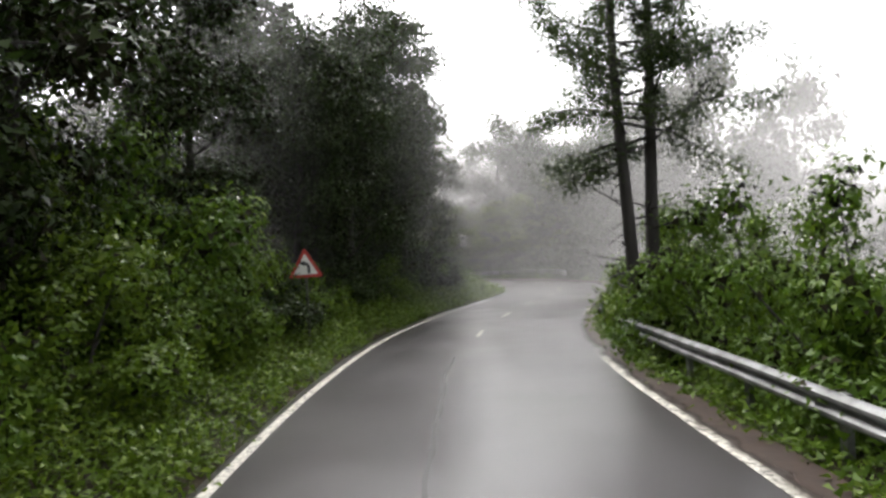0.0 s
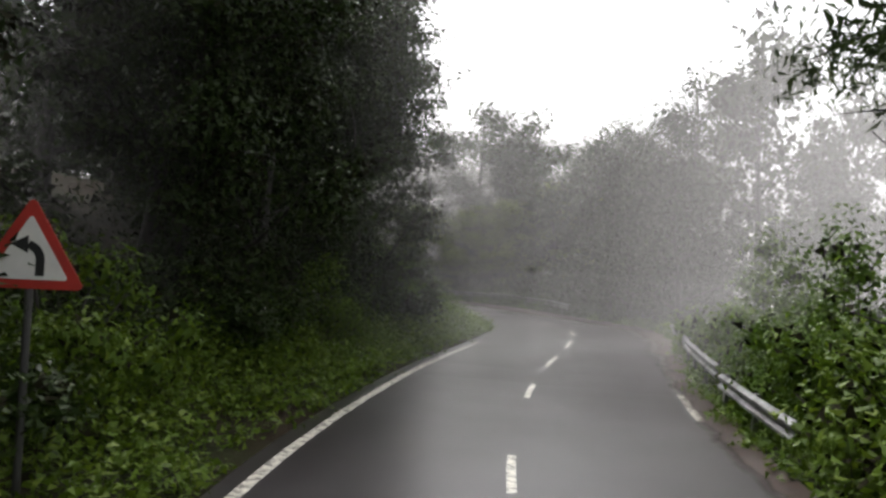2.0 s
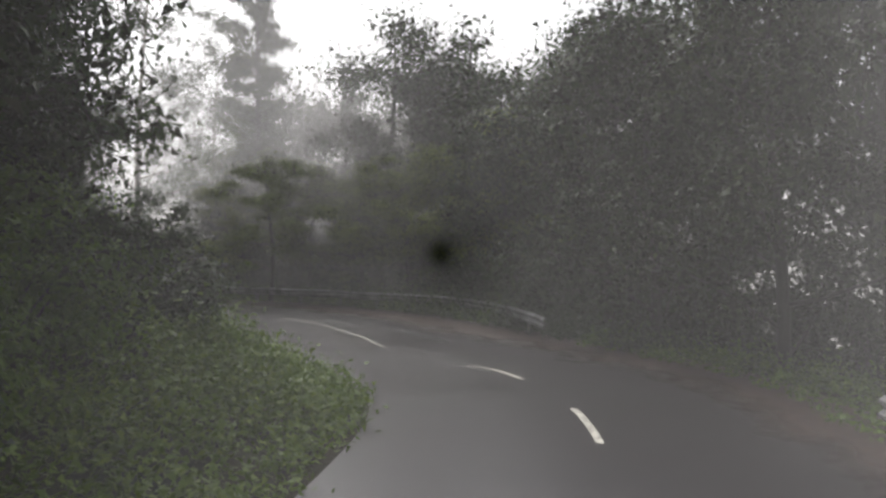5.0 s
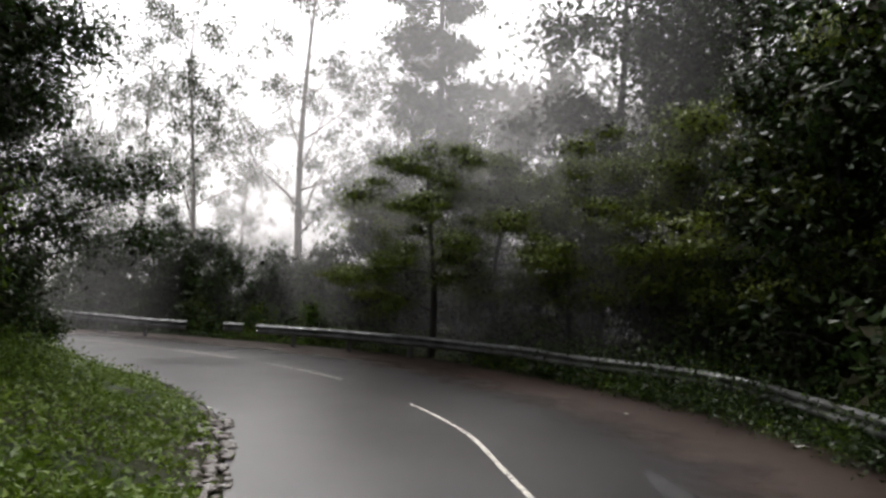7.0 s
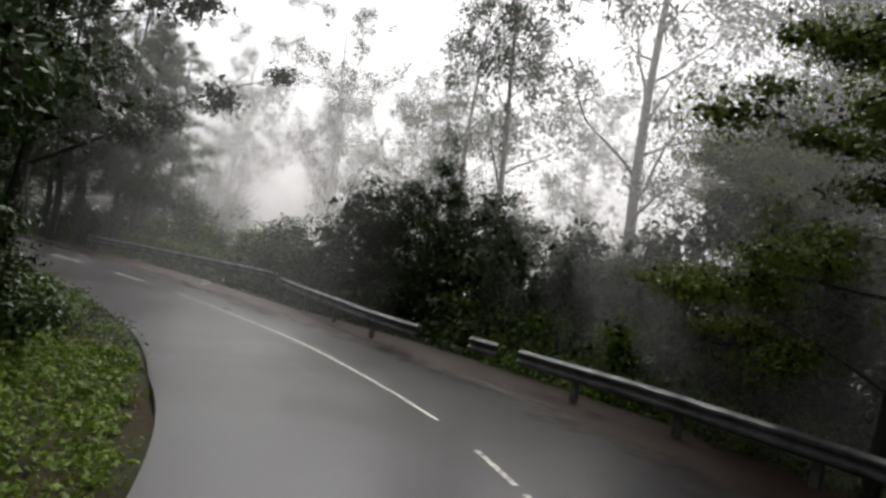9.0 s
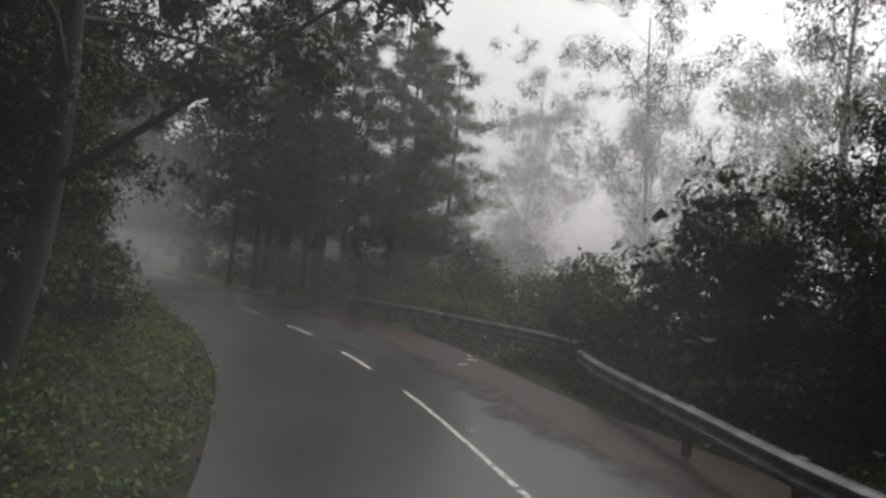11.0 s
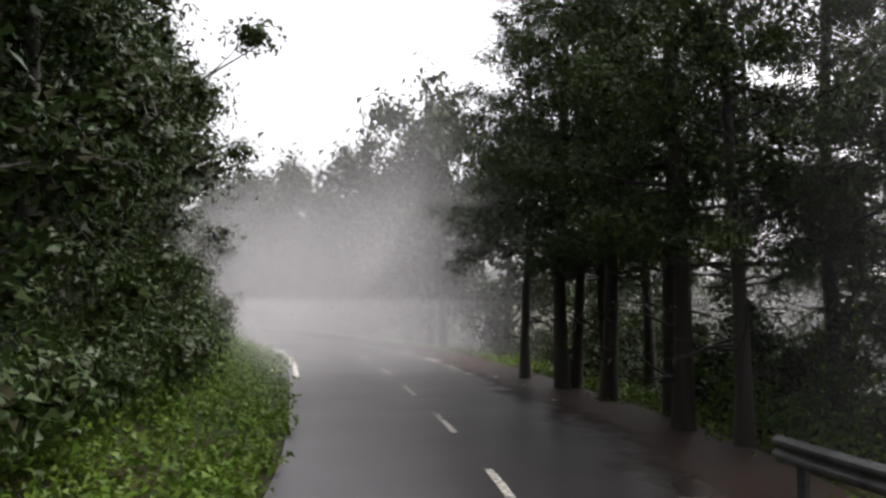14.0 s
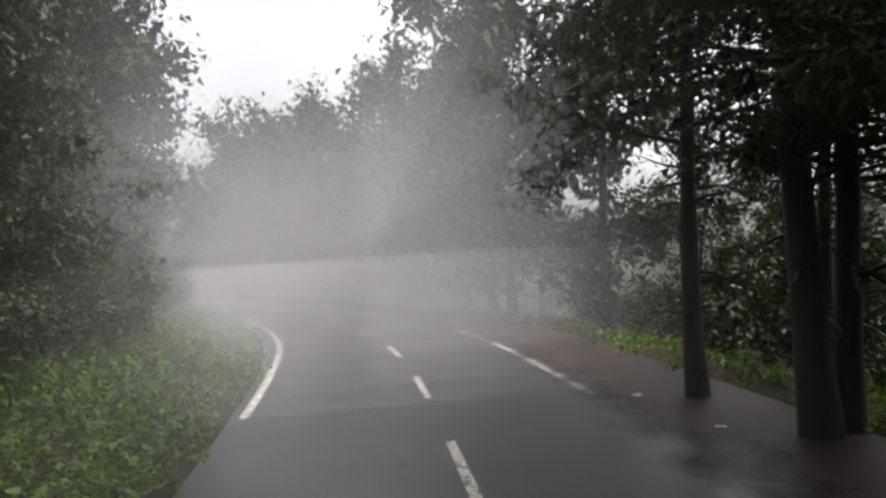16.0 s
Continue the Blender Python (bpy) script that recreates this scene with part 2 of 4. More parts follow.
LEFT_EDGE = [(-70, 2.95), (34, 2.95), (44, 3.1), (50, 3.45), (52, 3.15), (54.5, 3.25), (57, 3.25), (61, 3.45), (68, 3.5), (75, 3.1), (80, 2.95), (95, 2.85), (110, 3.1), (200, 3.2)]
RIGHT_EDGE = [(-70, 2.95), (36, 3.0), (46, 3.8), (56, 4.6), (64, 4.3), (70, 3.3), (78, 2.5), (86, 2.6), (96, 3.3), (105, 3.3), (200, 3.2)]


def edge_at(table, s):
    return float(np.interp(s, [a for a, _ in table], [b for _, b in table]))


def rise(s, off):
    """Height of the land beside the road: a bank on the left, falling ground on the right."""
    if off < 0:
        e = -off - edge_at(LEFT_EDGE, s)
        if e <= 0:
            return -0.12
        z = -0.05 + 0.10 * min(e, 1.0) + 0.42 * max(0, min(e - 1.0, 9.0)) + 0.2 * max(0, min(e - 10, 20))
        return z
    e = off - edge_at(RIGHT_EDGE, s)
    if e <= 0:
        return -0.12
    return -0.05 - 0.02 * min(e, 2.2) - 0.34 * max(0, min(e - 2.2, 22)) - 0.05 * max(0, min(e - 24, 60))


def ground_z(x, y):
    s, off = nearest(x, y)
    return rise(s, off)


# ---- building helpers ----


def mesh_object(name, verts, faces, mat, parent=None, smooth=False, uv=None):
    me = bpy.data.meshes.new(name)
    me.from_pydata([tuple(v) for v in verts], [], faces)
    me.materials.append(mat)
    if smooth:
        me.polygons.foreach_set("use_smooth", [True] * len(me.polygons))
    if uv is not None:
        layer = me.uv_layers.new(name="UVMap")
        layer.data.foreach_set("uv", np.asarray(uv, float)[[v for f in faces for v in f]].ravel())
    me.update()
    ob = new(name, me)
    if parent is not None:
        ob.parent = parent
    return ob


def part(name, bm, mat, parent, label=""):
    me = bpy.data.meshes.new(name)
    bm.to_mesh(me)
    bm.free()
    me.materials.append(mat)
    ob = new(name, me)
    ob.parent = parent
    return tagged(ob, label)


def strip(name, s0, s1, offa, offb, z, mat, step=0.5, thick=0.0):
    """A ribbon that follows the road between two offsets (numbers or functions of s)."""
    fa = offa if callable(offa) else (lambda s: offa)
    fb = offb if callable(offb) else (lambda s: offb)
    k = max(2, int((s1 - s0) / step) + 1)
    vs, fs, uv = [], [], []
    for i in range(k):
        s = s0 + (s1 - s0) * i / (k - 1)
        for side, off in enumerate((fa(s), fb(s))):
            x, y, _ = on_road(s, off)
            vs.append((x, y, z))
            uv.append((side, s))
        if i:
            fs.append((2 * i - 2, 2 * i - 1, 2 * i + 1, 2 * i))
    if thick:
        n0 = len(vs)
        vs += [(x, y, zz - thick) for x, y, zz in vs]
        uv += uv
        for i in range(1, k):
            fs.append((2 * i - 2, 2 * i, n0 + 2 * i, n0 + 2 * i - 2))
            fs.append((2 * i - 1, n0 + 2 * i - 1, n0 + 2 * i + 1, 2 * i + 1))
    return mesh_object(name, vs, fs, mat, uv=uv)


def tube(points, radii, sides=8):
    """Vertices and faces of a tapering tube through the points."""
    vs, fs = [], []
    pts = [Vector(p) for p in points]
    for i, (p, r) in enumerate(zip(pts, radii)):
        d = (pts[min(i + 1, len(pts) - 1)] - pts[max(i - 1, 0)]).normalized()
        a = d.orthogonal().normalized()
        b = d.cross(a)
        for k in range(sides):
            w = 2 * math.pi * k / sides
            vs.append(p + (a * math.cos(w) + b * math.sin(w)) * r)
        if i:
            o = (i - 1) * sides
            for k in range(sides):
                fs.append((o + k, o + (k + 1) % sides, o + sides + (k + 1) % sides, o + sides + k))
    return vs, fs


def tubes_object(name, tubes, mat, parent):
    vs, fs = [], []
    for tv, tf in tubes:
        o = len(vs)
        vs += tv
        fs += [tuple(i + o for i in f) for f in tf]
    return mesh_object(name, vs, fs, mat, parent, smooth=True)


def faces_mesh(name, v, mats, index=None):
    """A mesh of loose leaves from an array of shape (leaves, corners, 3)."""
    n, c = v.shape[:2]
    me = bpy.data.meshes.new(name)
    me.vertices.add(n * c)
    me.vertices.foreach_set("co", v.ravel())
    me.loops.add(n * c)
    me.loops.foreach_set("vertex_index", np.arange(n * c))
    me.polygons.add(n)
    me.polygons.foreach_set("loop_start", np.arange(n) * c)
    me.polygons.foreach_set("loop_total", np.full(n, c))
    for m in mats:
        me.materials.append(m)
    if index is not None:
        me.polygons.foreach_set("material_index", index)
    me.update(calc_edges=True)
    return me


def leaf_corners(centres, rng, size, aspect, droop=0.0, flat=0.0):
    """Corners of small pointed leaves about their centres. A centre's fourth value scales its leaf; the last three, where given, are the way out of its clump, which the leaf faces."""
    big, n = centres[:, 3:4], len(centres)
    up = rng.normal(size=(n, 3)) * 0.55 * (1 - flat * 0.6)
    up[:, 2] += 0.45 + 2 * flat
    if centres.shape[1] > 4:
        up += 1.1 * centres[:, 4:7]
    up /= np.linalg.norm(up, axis=1)[:, None] + 1e-9
    axis = rng.normal(size=(n, 3))
    axis[:, 2] -= droop
    axis -= 0.85 * up * np.sum(axis * up, axis=1)[:, None]
    axis /= np.linalg.norm(axis, axis=1)[:, None]
    side = np.cross(axis, up)
    side /= np.linalg.norm(side, axis=1)[:, None] + 1e-9
    centres = centres[:, :3]
    length = size * big * rng.uniform(0.6, 1.4, n)[:, None]
    wide = length * aspect * rng.uniform(0.8, 1.3, n)[:, None]
    skew = rng.uniform(-0.25, 0.25, n)[:, None]
    v = np.empty((n, 3, 3))
    v[:, 0] = centres - axis * length * (0.35 + skew) + side * wide * 0.5
    v[:, 1] = centres + axis * length * 0.65
    v[:, 2] = centres - axis * length * (0.35 - skew) - side * wide * 0.5
    return v


def leaves_mesh(name, centres, rng, size, aspect, mat, droop=0.0, flat=0.0):
    return faces_mesh(name, leaf_corners(centres, rng, size, aspect, droop, flat), [mat])


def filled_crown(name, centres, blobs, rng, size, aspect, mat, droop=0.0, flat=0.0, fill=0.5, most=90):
    """Outer leaves, and behind them a brown core of twigs and leaves, coloured dark for the shade inside each clump."""
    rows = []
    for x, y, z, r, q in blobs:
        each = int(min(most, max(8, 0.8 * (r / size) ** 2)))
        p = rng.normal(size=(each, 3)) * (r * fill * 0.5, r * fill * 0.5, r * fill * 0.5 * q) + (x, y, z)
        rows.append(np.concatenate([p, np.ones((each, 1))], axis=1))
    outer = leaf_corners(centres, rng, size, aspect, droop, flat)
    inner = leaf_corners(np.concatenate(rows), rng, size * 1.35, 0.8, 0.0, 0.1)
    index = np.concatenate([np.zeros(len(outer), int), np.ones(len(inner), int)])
    return faces_mesh(name, np.concatenate([outer, inner]), [mat, SHADED_CORE], index)


def cloud(rng, blobs, total):
    """Leaf places in clumps: blobs are (x, y, z, radius, squash)."""
    w = np.array([b[3] ** 2 for b in blobs])
    counts = rng.multinomial(total, w / w.sum())
    out = []
    for (x, y, z, r, q), k in zip(blobs, counts):
        d = rng.normal(size=(k, 3))
        d /= np.linalg.norm(d, axis=1)[:, None]
        u = rng.random(k)
        rad = r * (0.15 + 0.95 * u ** 0.6)
        p = d * rad[:, None]
        p[:, 2] *= q
        big = np.where(u < 0.25, 1.7, 1.0)
        out.append(np.concatenate([p + (x, y, z), big[:, None], d], axis=1))
    return np.concatenate(out)


# ---- ground, road and markings ----


def build_ground():
    xs = np.concatenate([[-2500, -900, -400, -220], np.arange(-150, 70.1, 1.4), [140, 320, 900, 2500]])
    ys = np.concatenate([[-2500, -900, -400, -160], np.arange(-60, 130.1, 1.4), [200, 380, 900, 2500]])
    vs, fs = [], []
    for y in ys:
        for x in xs:
            s, off = nearest(x, y)
            z = rise(s, off)
            wild = abs(off) - 4.2
            if wild > 0:
                z += min(wild, 3) * 0.12 * noise.noise((x * 0.35, y * 0.35, 0.0))
            vs.append((x, y, z))
    w = len(xs)
    for j in range(len(ys) - 1):
        for i in range(w - 1):
            fs.append((j * w + i, j * w + i + 1, (j + 1) * w + i + 1, (j + 1) * w + i))
    return tagged(mesh_object("ground", vs, fs, SOIL, smooth=True), "dark soil and leaf litter of the forest slope", "ground", kind="structure")


build_ground()
tagged(strip("road", -55, 150, lambda s: -edge_at(LEFT_EDGE, s), lambda s: edge_at(RIGHT_EDGE, s), 0.0, ASPHALT, 0.4, 0.16),
       "narrow wet grey asphalt road winding through forest", "road", kind="structure")
tagged(strip("verge", -50, 150, lambda s: edge_at(RIGHT_EDGE, s) - float(np.interp(s, [30, 44, 56, 70, 90], [0.3, 1.6, 2.6, 1.8, 1.5])) * (1 + 0.2 * noise.noise((s * 0.4, 1.0, 0.0))), lambda s: edge_at(RIGHT_EDGE, s) + float(np.interp(s, [30, 45, 66, 80, 95], [0.35, 1.2, 1.0, 0.4, 1.3])), 0.006, MUD, 0.3),
       "reddish mud and gravel washed along the road edge", "verge", kind="structure")


def edge_line(s0, s1, off):
    ob = strip("edge_line", s0, s1, lambda s: off(s) - 0.075, lambda s: off(s) + 0.075, 0.004, PAINT, 0.4)
    return tagged(ob, "worn white painted line along the road edge", "road marking", "edge lines")


edge_line(-40, 34.6, lambda s: -float(np.interp(s, [10, 22], [2.78, 2.62])))
edge_line(-40, 15.2, lambda s: 2.78)
edge_line(24.9, 27.7, lambda s: 2.87)
edge_line(106.0, 127.0, lambda s: -float(np.interp(s, [111, 120], [2.83, 2.55])))
edge_line(105.6, 117.0, lambda s: 2.45)


def dash(x0, y0, x1, y1, label, half=0.055):
    s0, s1 = nearest(x0, y0)[0], nearest(x1, y1)[0]

    def middle(s):
        return float(np.interp(s, [45.5, 47, 48.6, 51.8, 55, 58, 66, 70], [0.0, -0.9, -0.7, 0.05, 0.28, 0.28, 0.18, 0.05]))

    tagged(strip("centre_dash", s0, s1, lambda s: middle(s) - half, lambda s: middle(s) + half, 0.004, PAINT, 0.3), label, "road marking", "centre dashes")


for row in [(0.8, 20.0, 1.0, 21.5), (1.9, 25.6, 2.4, 27.4), (3.2, 29.9, 4.0, 32.3), (4.9, 34.7, 5.7, 36.9), (6.2, 38.8, 6.6, 40.9), (6.3, 43.6, 6.1, 45.4)]:
    dash(*row, "worn white centre dash on wet asphalt")
for row in [(4.1, 48.2, 0.8, 56.3), (-1.3, 59.0, -2.8, 60.3), (-3.0, 60.5, -3.9, 61.2), (-5.2, 62.0, -17.6, 66.0)]:
    dash(*row, "worn white centre line round the bend", 0.04)
for k in range(9):
    s = nearest(-24.5, 67.0)[0] - 2.8 + 4.98 * k
    tagged(strip("centre_dash", s - 2.2, s, -0.06, 0.06, 0.004, PAINT, 0.3), "white painted centre dash on wet asphalt", "road marking", "centre dashes")


# ---- tar seams and a wet stain ----
TAR = plain_material("old_tar", (0.010, 0.009, 0.010), 0.5, 0.7)
TAR.node_tree.nodes["Principled BSDF"].inputs["Specular IOR Level"].default_value = 0.3


def tar_seam(s0, s1, off0, off1, half):
    def middle(s):
        return off0 + (off1 - off0) * (s - s0) / (s1 - s0) + 0.05 * noise.noise((s * 0.8, off0, 0.0))

    def wide(s):
        return half * (0.55 + 0.6 * abs(noise.noise((s * 1.7, off1, 4.0)))) * min(1.0, (s - s0) + 0.15, (s1 - s) + 0.15)

    ob = strip("tar_seam", s0, s1, lambda s: middle(s) - wide(s), lambda s: middle(s) + wide(s), 0.0045, TAR, 0.2)
    return tagged(ob, "dark strip on the asphalt: tar along cracks, and one wet stain", "road repair", "tar seams")


tar_seam(3.0, 16.5, -0.58, -0.33, 0.045)
tar_seam(82.8, 86.4, 0.45, 0.25, 0.10)
# a dark wet stain, drawn as a wide strip of the same tar
tar_seam(49.6, 53.0, 1.5, 1.95, 0.35)


# ---- crash barriers ----
def beam_profile():
    """W-shaped section: (out, up) pairs."""
    return [(0.0, -0.155), (0.018, -0.135), (0.075, -0.10), (0.075, -0.065), (0.02, -0.025), (0.012, 0.0),
            (0.02, 0.025), (0.075, 0.065), (0.075, 0.10), (0.018, 0.135), (0.0, 0.155)]


def barrier(points, seed, top=0.68):
    """A run of W-beam barrier on posts through ground points; the road lies to the left of its run."""
    rng = random.Random(seed)
    root = new("crash_barrier")
    line = spline(points, 0.35)
    prof = beam_profile()
    vs, fs = [], []
    mid = top - 0.155
    bend = []
    for i, p in enumerate(line):
        d = line[min(i + 1, len(line) - 1)] - line[max(i - 1, 0)]
        d /= np.linalg.norm(d)
        side = np.array([-d[1], d[0]])
        z = mid + 0.025 * noise.noise((p[0] * 0.4, p[1] * 0.4, seed))
        bend.append((p, d, side, z))
        for out, up in prof:
            vs.append((p[0] + side[0] * out, p[1] + side[1] * out, z + up))
        if i:
            m = len(prof)
            for k in range(m - 1):
                fs.append(((i - 1) * m + k, i * m + k, i * m + k + 1, (i - 1) * m + k + 1))
    beam = mesh_object("beam", vs, fs, STEEL, root)
    mod = beam.modifiers.new("thickness", "SOLIDIFY")
    mod.thickness = 0.006
    gap = 0.0
    last = None
    for p, d, side, z in bend:
        if last is not None:
            gap += np.linalg.norm(p - last)
        last = p
        if gap >= 2.0:
            gap = 0.0
            bm = bmesh.new()
            bmesh.ops.create_cube(bm, size=1)
            lean = rng.uniform(-3, 3)
            m = Matrix.Translation((p[0] - side[0] * 0.07, p[1] - side[1] * 0.07, (top - 0.5) / 2)) @ Euler((radians(lean), 0, math.atan2(d[1], d[0]))).to_matrix().to_4x4() @ Matrix.Diagonal((0.15, 0.075, top + 0.45, 1))
            bmesh.ops.transform(bm, matrix=m, verts=bm.verts)
            bmesh.ops.bevel(bm, geom=bm.edges[:], offset=0.008, segments=1, affect="EDGES")
            part("post", bm, STEEL, root)
    return tagged(root, "weathered galvanised steel W-beam crash barrier beside the road", "crash barrier", "roadside barriers")


def along(rows):
    return [on_road(s, off)[:2] for s, off in rows]


barrier(along([(-8, 3.85), (0, 3.75), (8, 3.65), (14, 3.55), (16.4, 3.45)]), 1)
barrier([(4.45, 21.2), (5.0, 23.5), (5.5, 25.6)], 2, 0.62)
barrier([(5.75, 26.3), (6.5, 28.9), (7.2, 31.3), (8.7, 35.8), (9.3, 38.2)], 3)
barrier([(8.1, 48.6), (8.2, 50.2), (8.15, 52.8), (7.8, 55.2), (7.15, 57.6), (5.5, 59.5), (3.65, 61.2), (2.5, 62.4), (-0.2, 64.2), (-3.6, 65.45), (-6.4, 66.2)], 4)
barrier([(-6.9, 66.22), (-7.7, 66.4)], 5)
barrier([(-9.0, 66.3), (-10.4, 66.75), (-13.2, 67.9), (-16.2, 69.2), (-18.0, 70.2)], 6)
barrier([(-19.2, 71.15), (-20.3, 71.3), (-22.3, 71.25), (-25.4, 70.95), (-30.5, 70.2)], 7)


# ---- warning sign ----
def warning_sign():
    root = new("warning_sign")
    red, white, black = plain_material("sign_red", (0.42, 0.03, 0.02), 0.4), plain_material("sign_white", (0.72, 0.70, 0.66), 0.4, 0.85), plain_material("sign_black", (0.012, 0.012, 0.012), 0.45)

    def rounded_triangle(side, r, depth, y, mat, name, parent):
        hgt = side * math.sqrt(3) / 2
        cs = [(-side / 2, 0), (side / 2, 0), (0, hgt)]
        cx, cz = 0, hgt / 3
        pts = []
        for k, (x, z) in enumerate(cs):
            vx, vz = cx - x, cz - z
            q = math.hypot(vx, vz)
            ox, oz = x + vx / q * 2 * r, z + vz / q * 2 * r
            mid = math.atan2(-vz, -vx)
            for j in range(5):
                a = mid + radians(60) * (j / 4 * 2 - 1)
                pts.append((ox + r * math.cos(a), oz + r * math.sin(a)))
        bm = bmesh.new()
        front = [bm.verts.new((x, y, z)) for x, z in pts]
        bm.faces.new(front)
        back = [bm.verts.new((x, y + depth, z)) for x, z in pts]
        bm.faces.new(back[::-1])
        for a in range(len(pts)):
            b = (a + 1) % len(pts)
            bm.faces.new((front[b], front[a], back[a], back[b]))
        return part(name, bm, mat, parent)

    plate = rounded_triangle(0.88, 0.035, 0.012, 0, red, "plate", root)
    inner = rounded_triangle(0.62, 0.02, 0.004, -0.005, white, "face", plate)
    inner.location = (0, 0, 0.075)
    # bent arrow: shaft up, curve to the left, head
    bm = bmesh.new()
    arc = [(0.085, 0.03), (0.085, 0.16)] + [(0.085 - 0.13 + 0.13 * math.cos(a), 0.16 + 0.13 * math.sin(a)) for a in [radians(v) for v in (15, 30, 45, 60, 75)]]
    left, right = [], []
    for i, (x, z) in enumerate(arc):
        x2, z2 = arc[min(i + 1, len(arc) - 1)]
        x1, z1 = arc[max(i - 1, 0)]
        q = math.hypot(x2 - x1, z2 - z1)
        nx, nz = -(z2 - z1) / q * 0.035, (x2 - x1) / q * 0.035
        left.append(bm.verts.new((x + nx, -0.008, z + nz)))
        right.append(bm.verts.new((x - nx, -0.008, z - nz)))
    for i in range(len(arc) - 1):
        bm.faces.new((right[i], right[i + 1], left[i + 1], left[i]))
    bm.faces.new([bm.verts.new(v) for v in ((-0.012, -0.0085, 0.215), (-0.012, -0.0085, 0.36), (-0.15, -0.0085, 0.285))])
    bmesh.ops.recalc_face_normals(bm, faces=bm.faces[:])
    arrow = part("arrow", bm, black, plate)
    arrow.location = (0, 0, 0.075)
    plate.location = (0, -0.035, 1.93)
    bm = bmesh.new()
    bmesh.ops.create_cone(bm, cap_ends=True, segments=12, radius1=0.033, radius2=0.033, depth=3.0)
    bmesh.ops.translate(bm, vec=(0, 0, 0.95), verts=bm.verts)
    part("post", bm, plain_material("sign_post_paint", (0.05, 0.048, 0.045), 0.5), root)
    return tagged(root, "red and white triangular warning sign with bent arrow", "road sign")


sign = warning_sign()
sign.matrix_world = pose(-3.5, 18.7, 0.0, 0, 0, 6)


# ---- plants ----
def bush_kind(seed, height, width, count, mat=None, size=0.11):
    rng = np.random.default_rng(seed)
    root = new("shrub")
    blobs, stems = [], []
    for k in range(16):
        a, r = rng.uniform(0, 2 * math.pi), width * 0.5 * math.sqrt(rng.random())
        top = height * (0.35 + 0.65 * rng.random()) * (1 - 0.45 * (2 * r / width) ** 2)
        x, y = r * math.cos(a), r * math.sin(a)
        rad = height * rng.uniform(0.14, 0.24)
        blobs.append((x, y, max(rad * 0.8, top - rad), rad, rng.uniform(0.7, 1.0)))
        stems.append(tube([(x * 0.15, y * 0.15, -0.35), (x * 0.5, y * 0.5, top * 0.4), (x, y, top * 0.85)], [0.035, 0.022, 0.008], 5))
    low = [(width * 0.38 * math.cos(a), width * 0.38 * math.sin(a), height * 0.16, height * 0.2, 0.8) for a in np.linspace(0, 6.28, 9)[:-1]]
    tubes_object("trunk", stems, BARK_DARK, root)
    pts = cloud(rng, blobs + low, count)
    pts = pts[pts[:, 2] > 0.02]
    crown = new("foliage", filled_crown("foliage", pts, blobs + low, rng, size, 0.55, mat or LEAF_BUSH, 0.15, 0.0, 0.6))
    crown.parent = root
    return root


def limb(rng, start, direction, length, radius, wander=0.25, pieces=5):
    p, d = np.array(start, float), np.array(direction, float)
    d /= np.linalg.norm(d)
    pts, rad = [tuple(p)], [radius]
    for i in range(pieces):
        d = d + rng.normal(size=3) * wander / pieces * 2
        d /= np.linalg.norm(d)
        p = p + d * length / pieces
        pts.append(tuple(p))
        rad.append(radius * (1 - 0.85 * (i + 1) / pieces))
    return pts, rad


def tree_kind(seed, height, trunk, crown_from, spread, count, mat, bark, size=0.17, lean=(0, 0), limbs=13, clump=0.17, aspect=0.55, fill=0.6, droop=0.1, squash=(0.55, 0.85)):
    """A broad-leaved tree: leaning trunk, limbs with side twigs, and leaves clumped round their ends."""
    rng = np.random.default_rng(seed)
    root = new("tree")
    tubes, blobs = [], []
    base = []
    k = 9
    for i in range(k + 1):
        u = i / k
        base.append((lean[0] * u * height + 0.25 * math.sin(u * 5 + seed), lean[1] * u * height + 0.22 * math.sin(u * 4 + seed * 2), -0.6 + u * (height * 0.93 + 0.6)))
    base = [(p[0] - base[0][0], p[1] - base[0][1], p[2]) for p in base]
    rads = [trunk * (1.35 if i == 0 else 1.0 - 0.8 * (i / k)) for i in range(k + 1)]
    tubes.append(tube(base, rads, 8))
    boughs = []
    for j in range(limbs):
        u = crown_from + (0.95 - crown_from) * (j + 0.5 * rng.random()) / limbs
        q = u * k
        i = min(int(q), k - 1)
        start = np.array(base[i]) * (1 - (q - i)) + np.array(base[i + 1]) * (q - i)
        a = j * 2.4 + rng.uniform(-0.5, 0.5)
        reach = spread * (1.05 - 0.55 * (u - crown_from) / (1 - crown_from)) * rng.uniform(0.7, 1.15)
        pts, rad = limb(rng, start, (math.cos(a), math.sin(a), rng.uniform(0.15, 0.8)), reach, trunk * 0.34 * (1.2 - u))
        boughs.append(tube(pts, rad, 5))
        for f in (2, 3, 4, 5):
            e = np.array(pts[f])
            r = height * clump * rng.uniform(0.45, 0.85)
            blobs.append((*(e + rng.normal(size=3) * 0.3), r, rng.uniform(*squash)))
            tw, tr = limb(rng, e, rng.normal(size=3) + (0, 0, 0.4), r * 1.2, 0.02, 0.4, 3)
            boughs.append(tube(tw, tr, 3))
    blobs.append((base[-1][0], base[-1][1], height * 0.95, height * clump * 0.7, 0.9))
    tubes_object("trunk", tubes + boughs, bark, root)
    pts = cloud(rng, blobs, count)
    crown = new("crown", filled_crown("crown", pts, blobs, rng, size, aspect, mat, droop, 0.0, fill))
    crown.parent = root
    return root


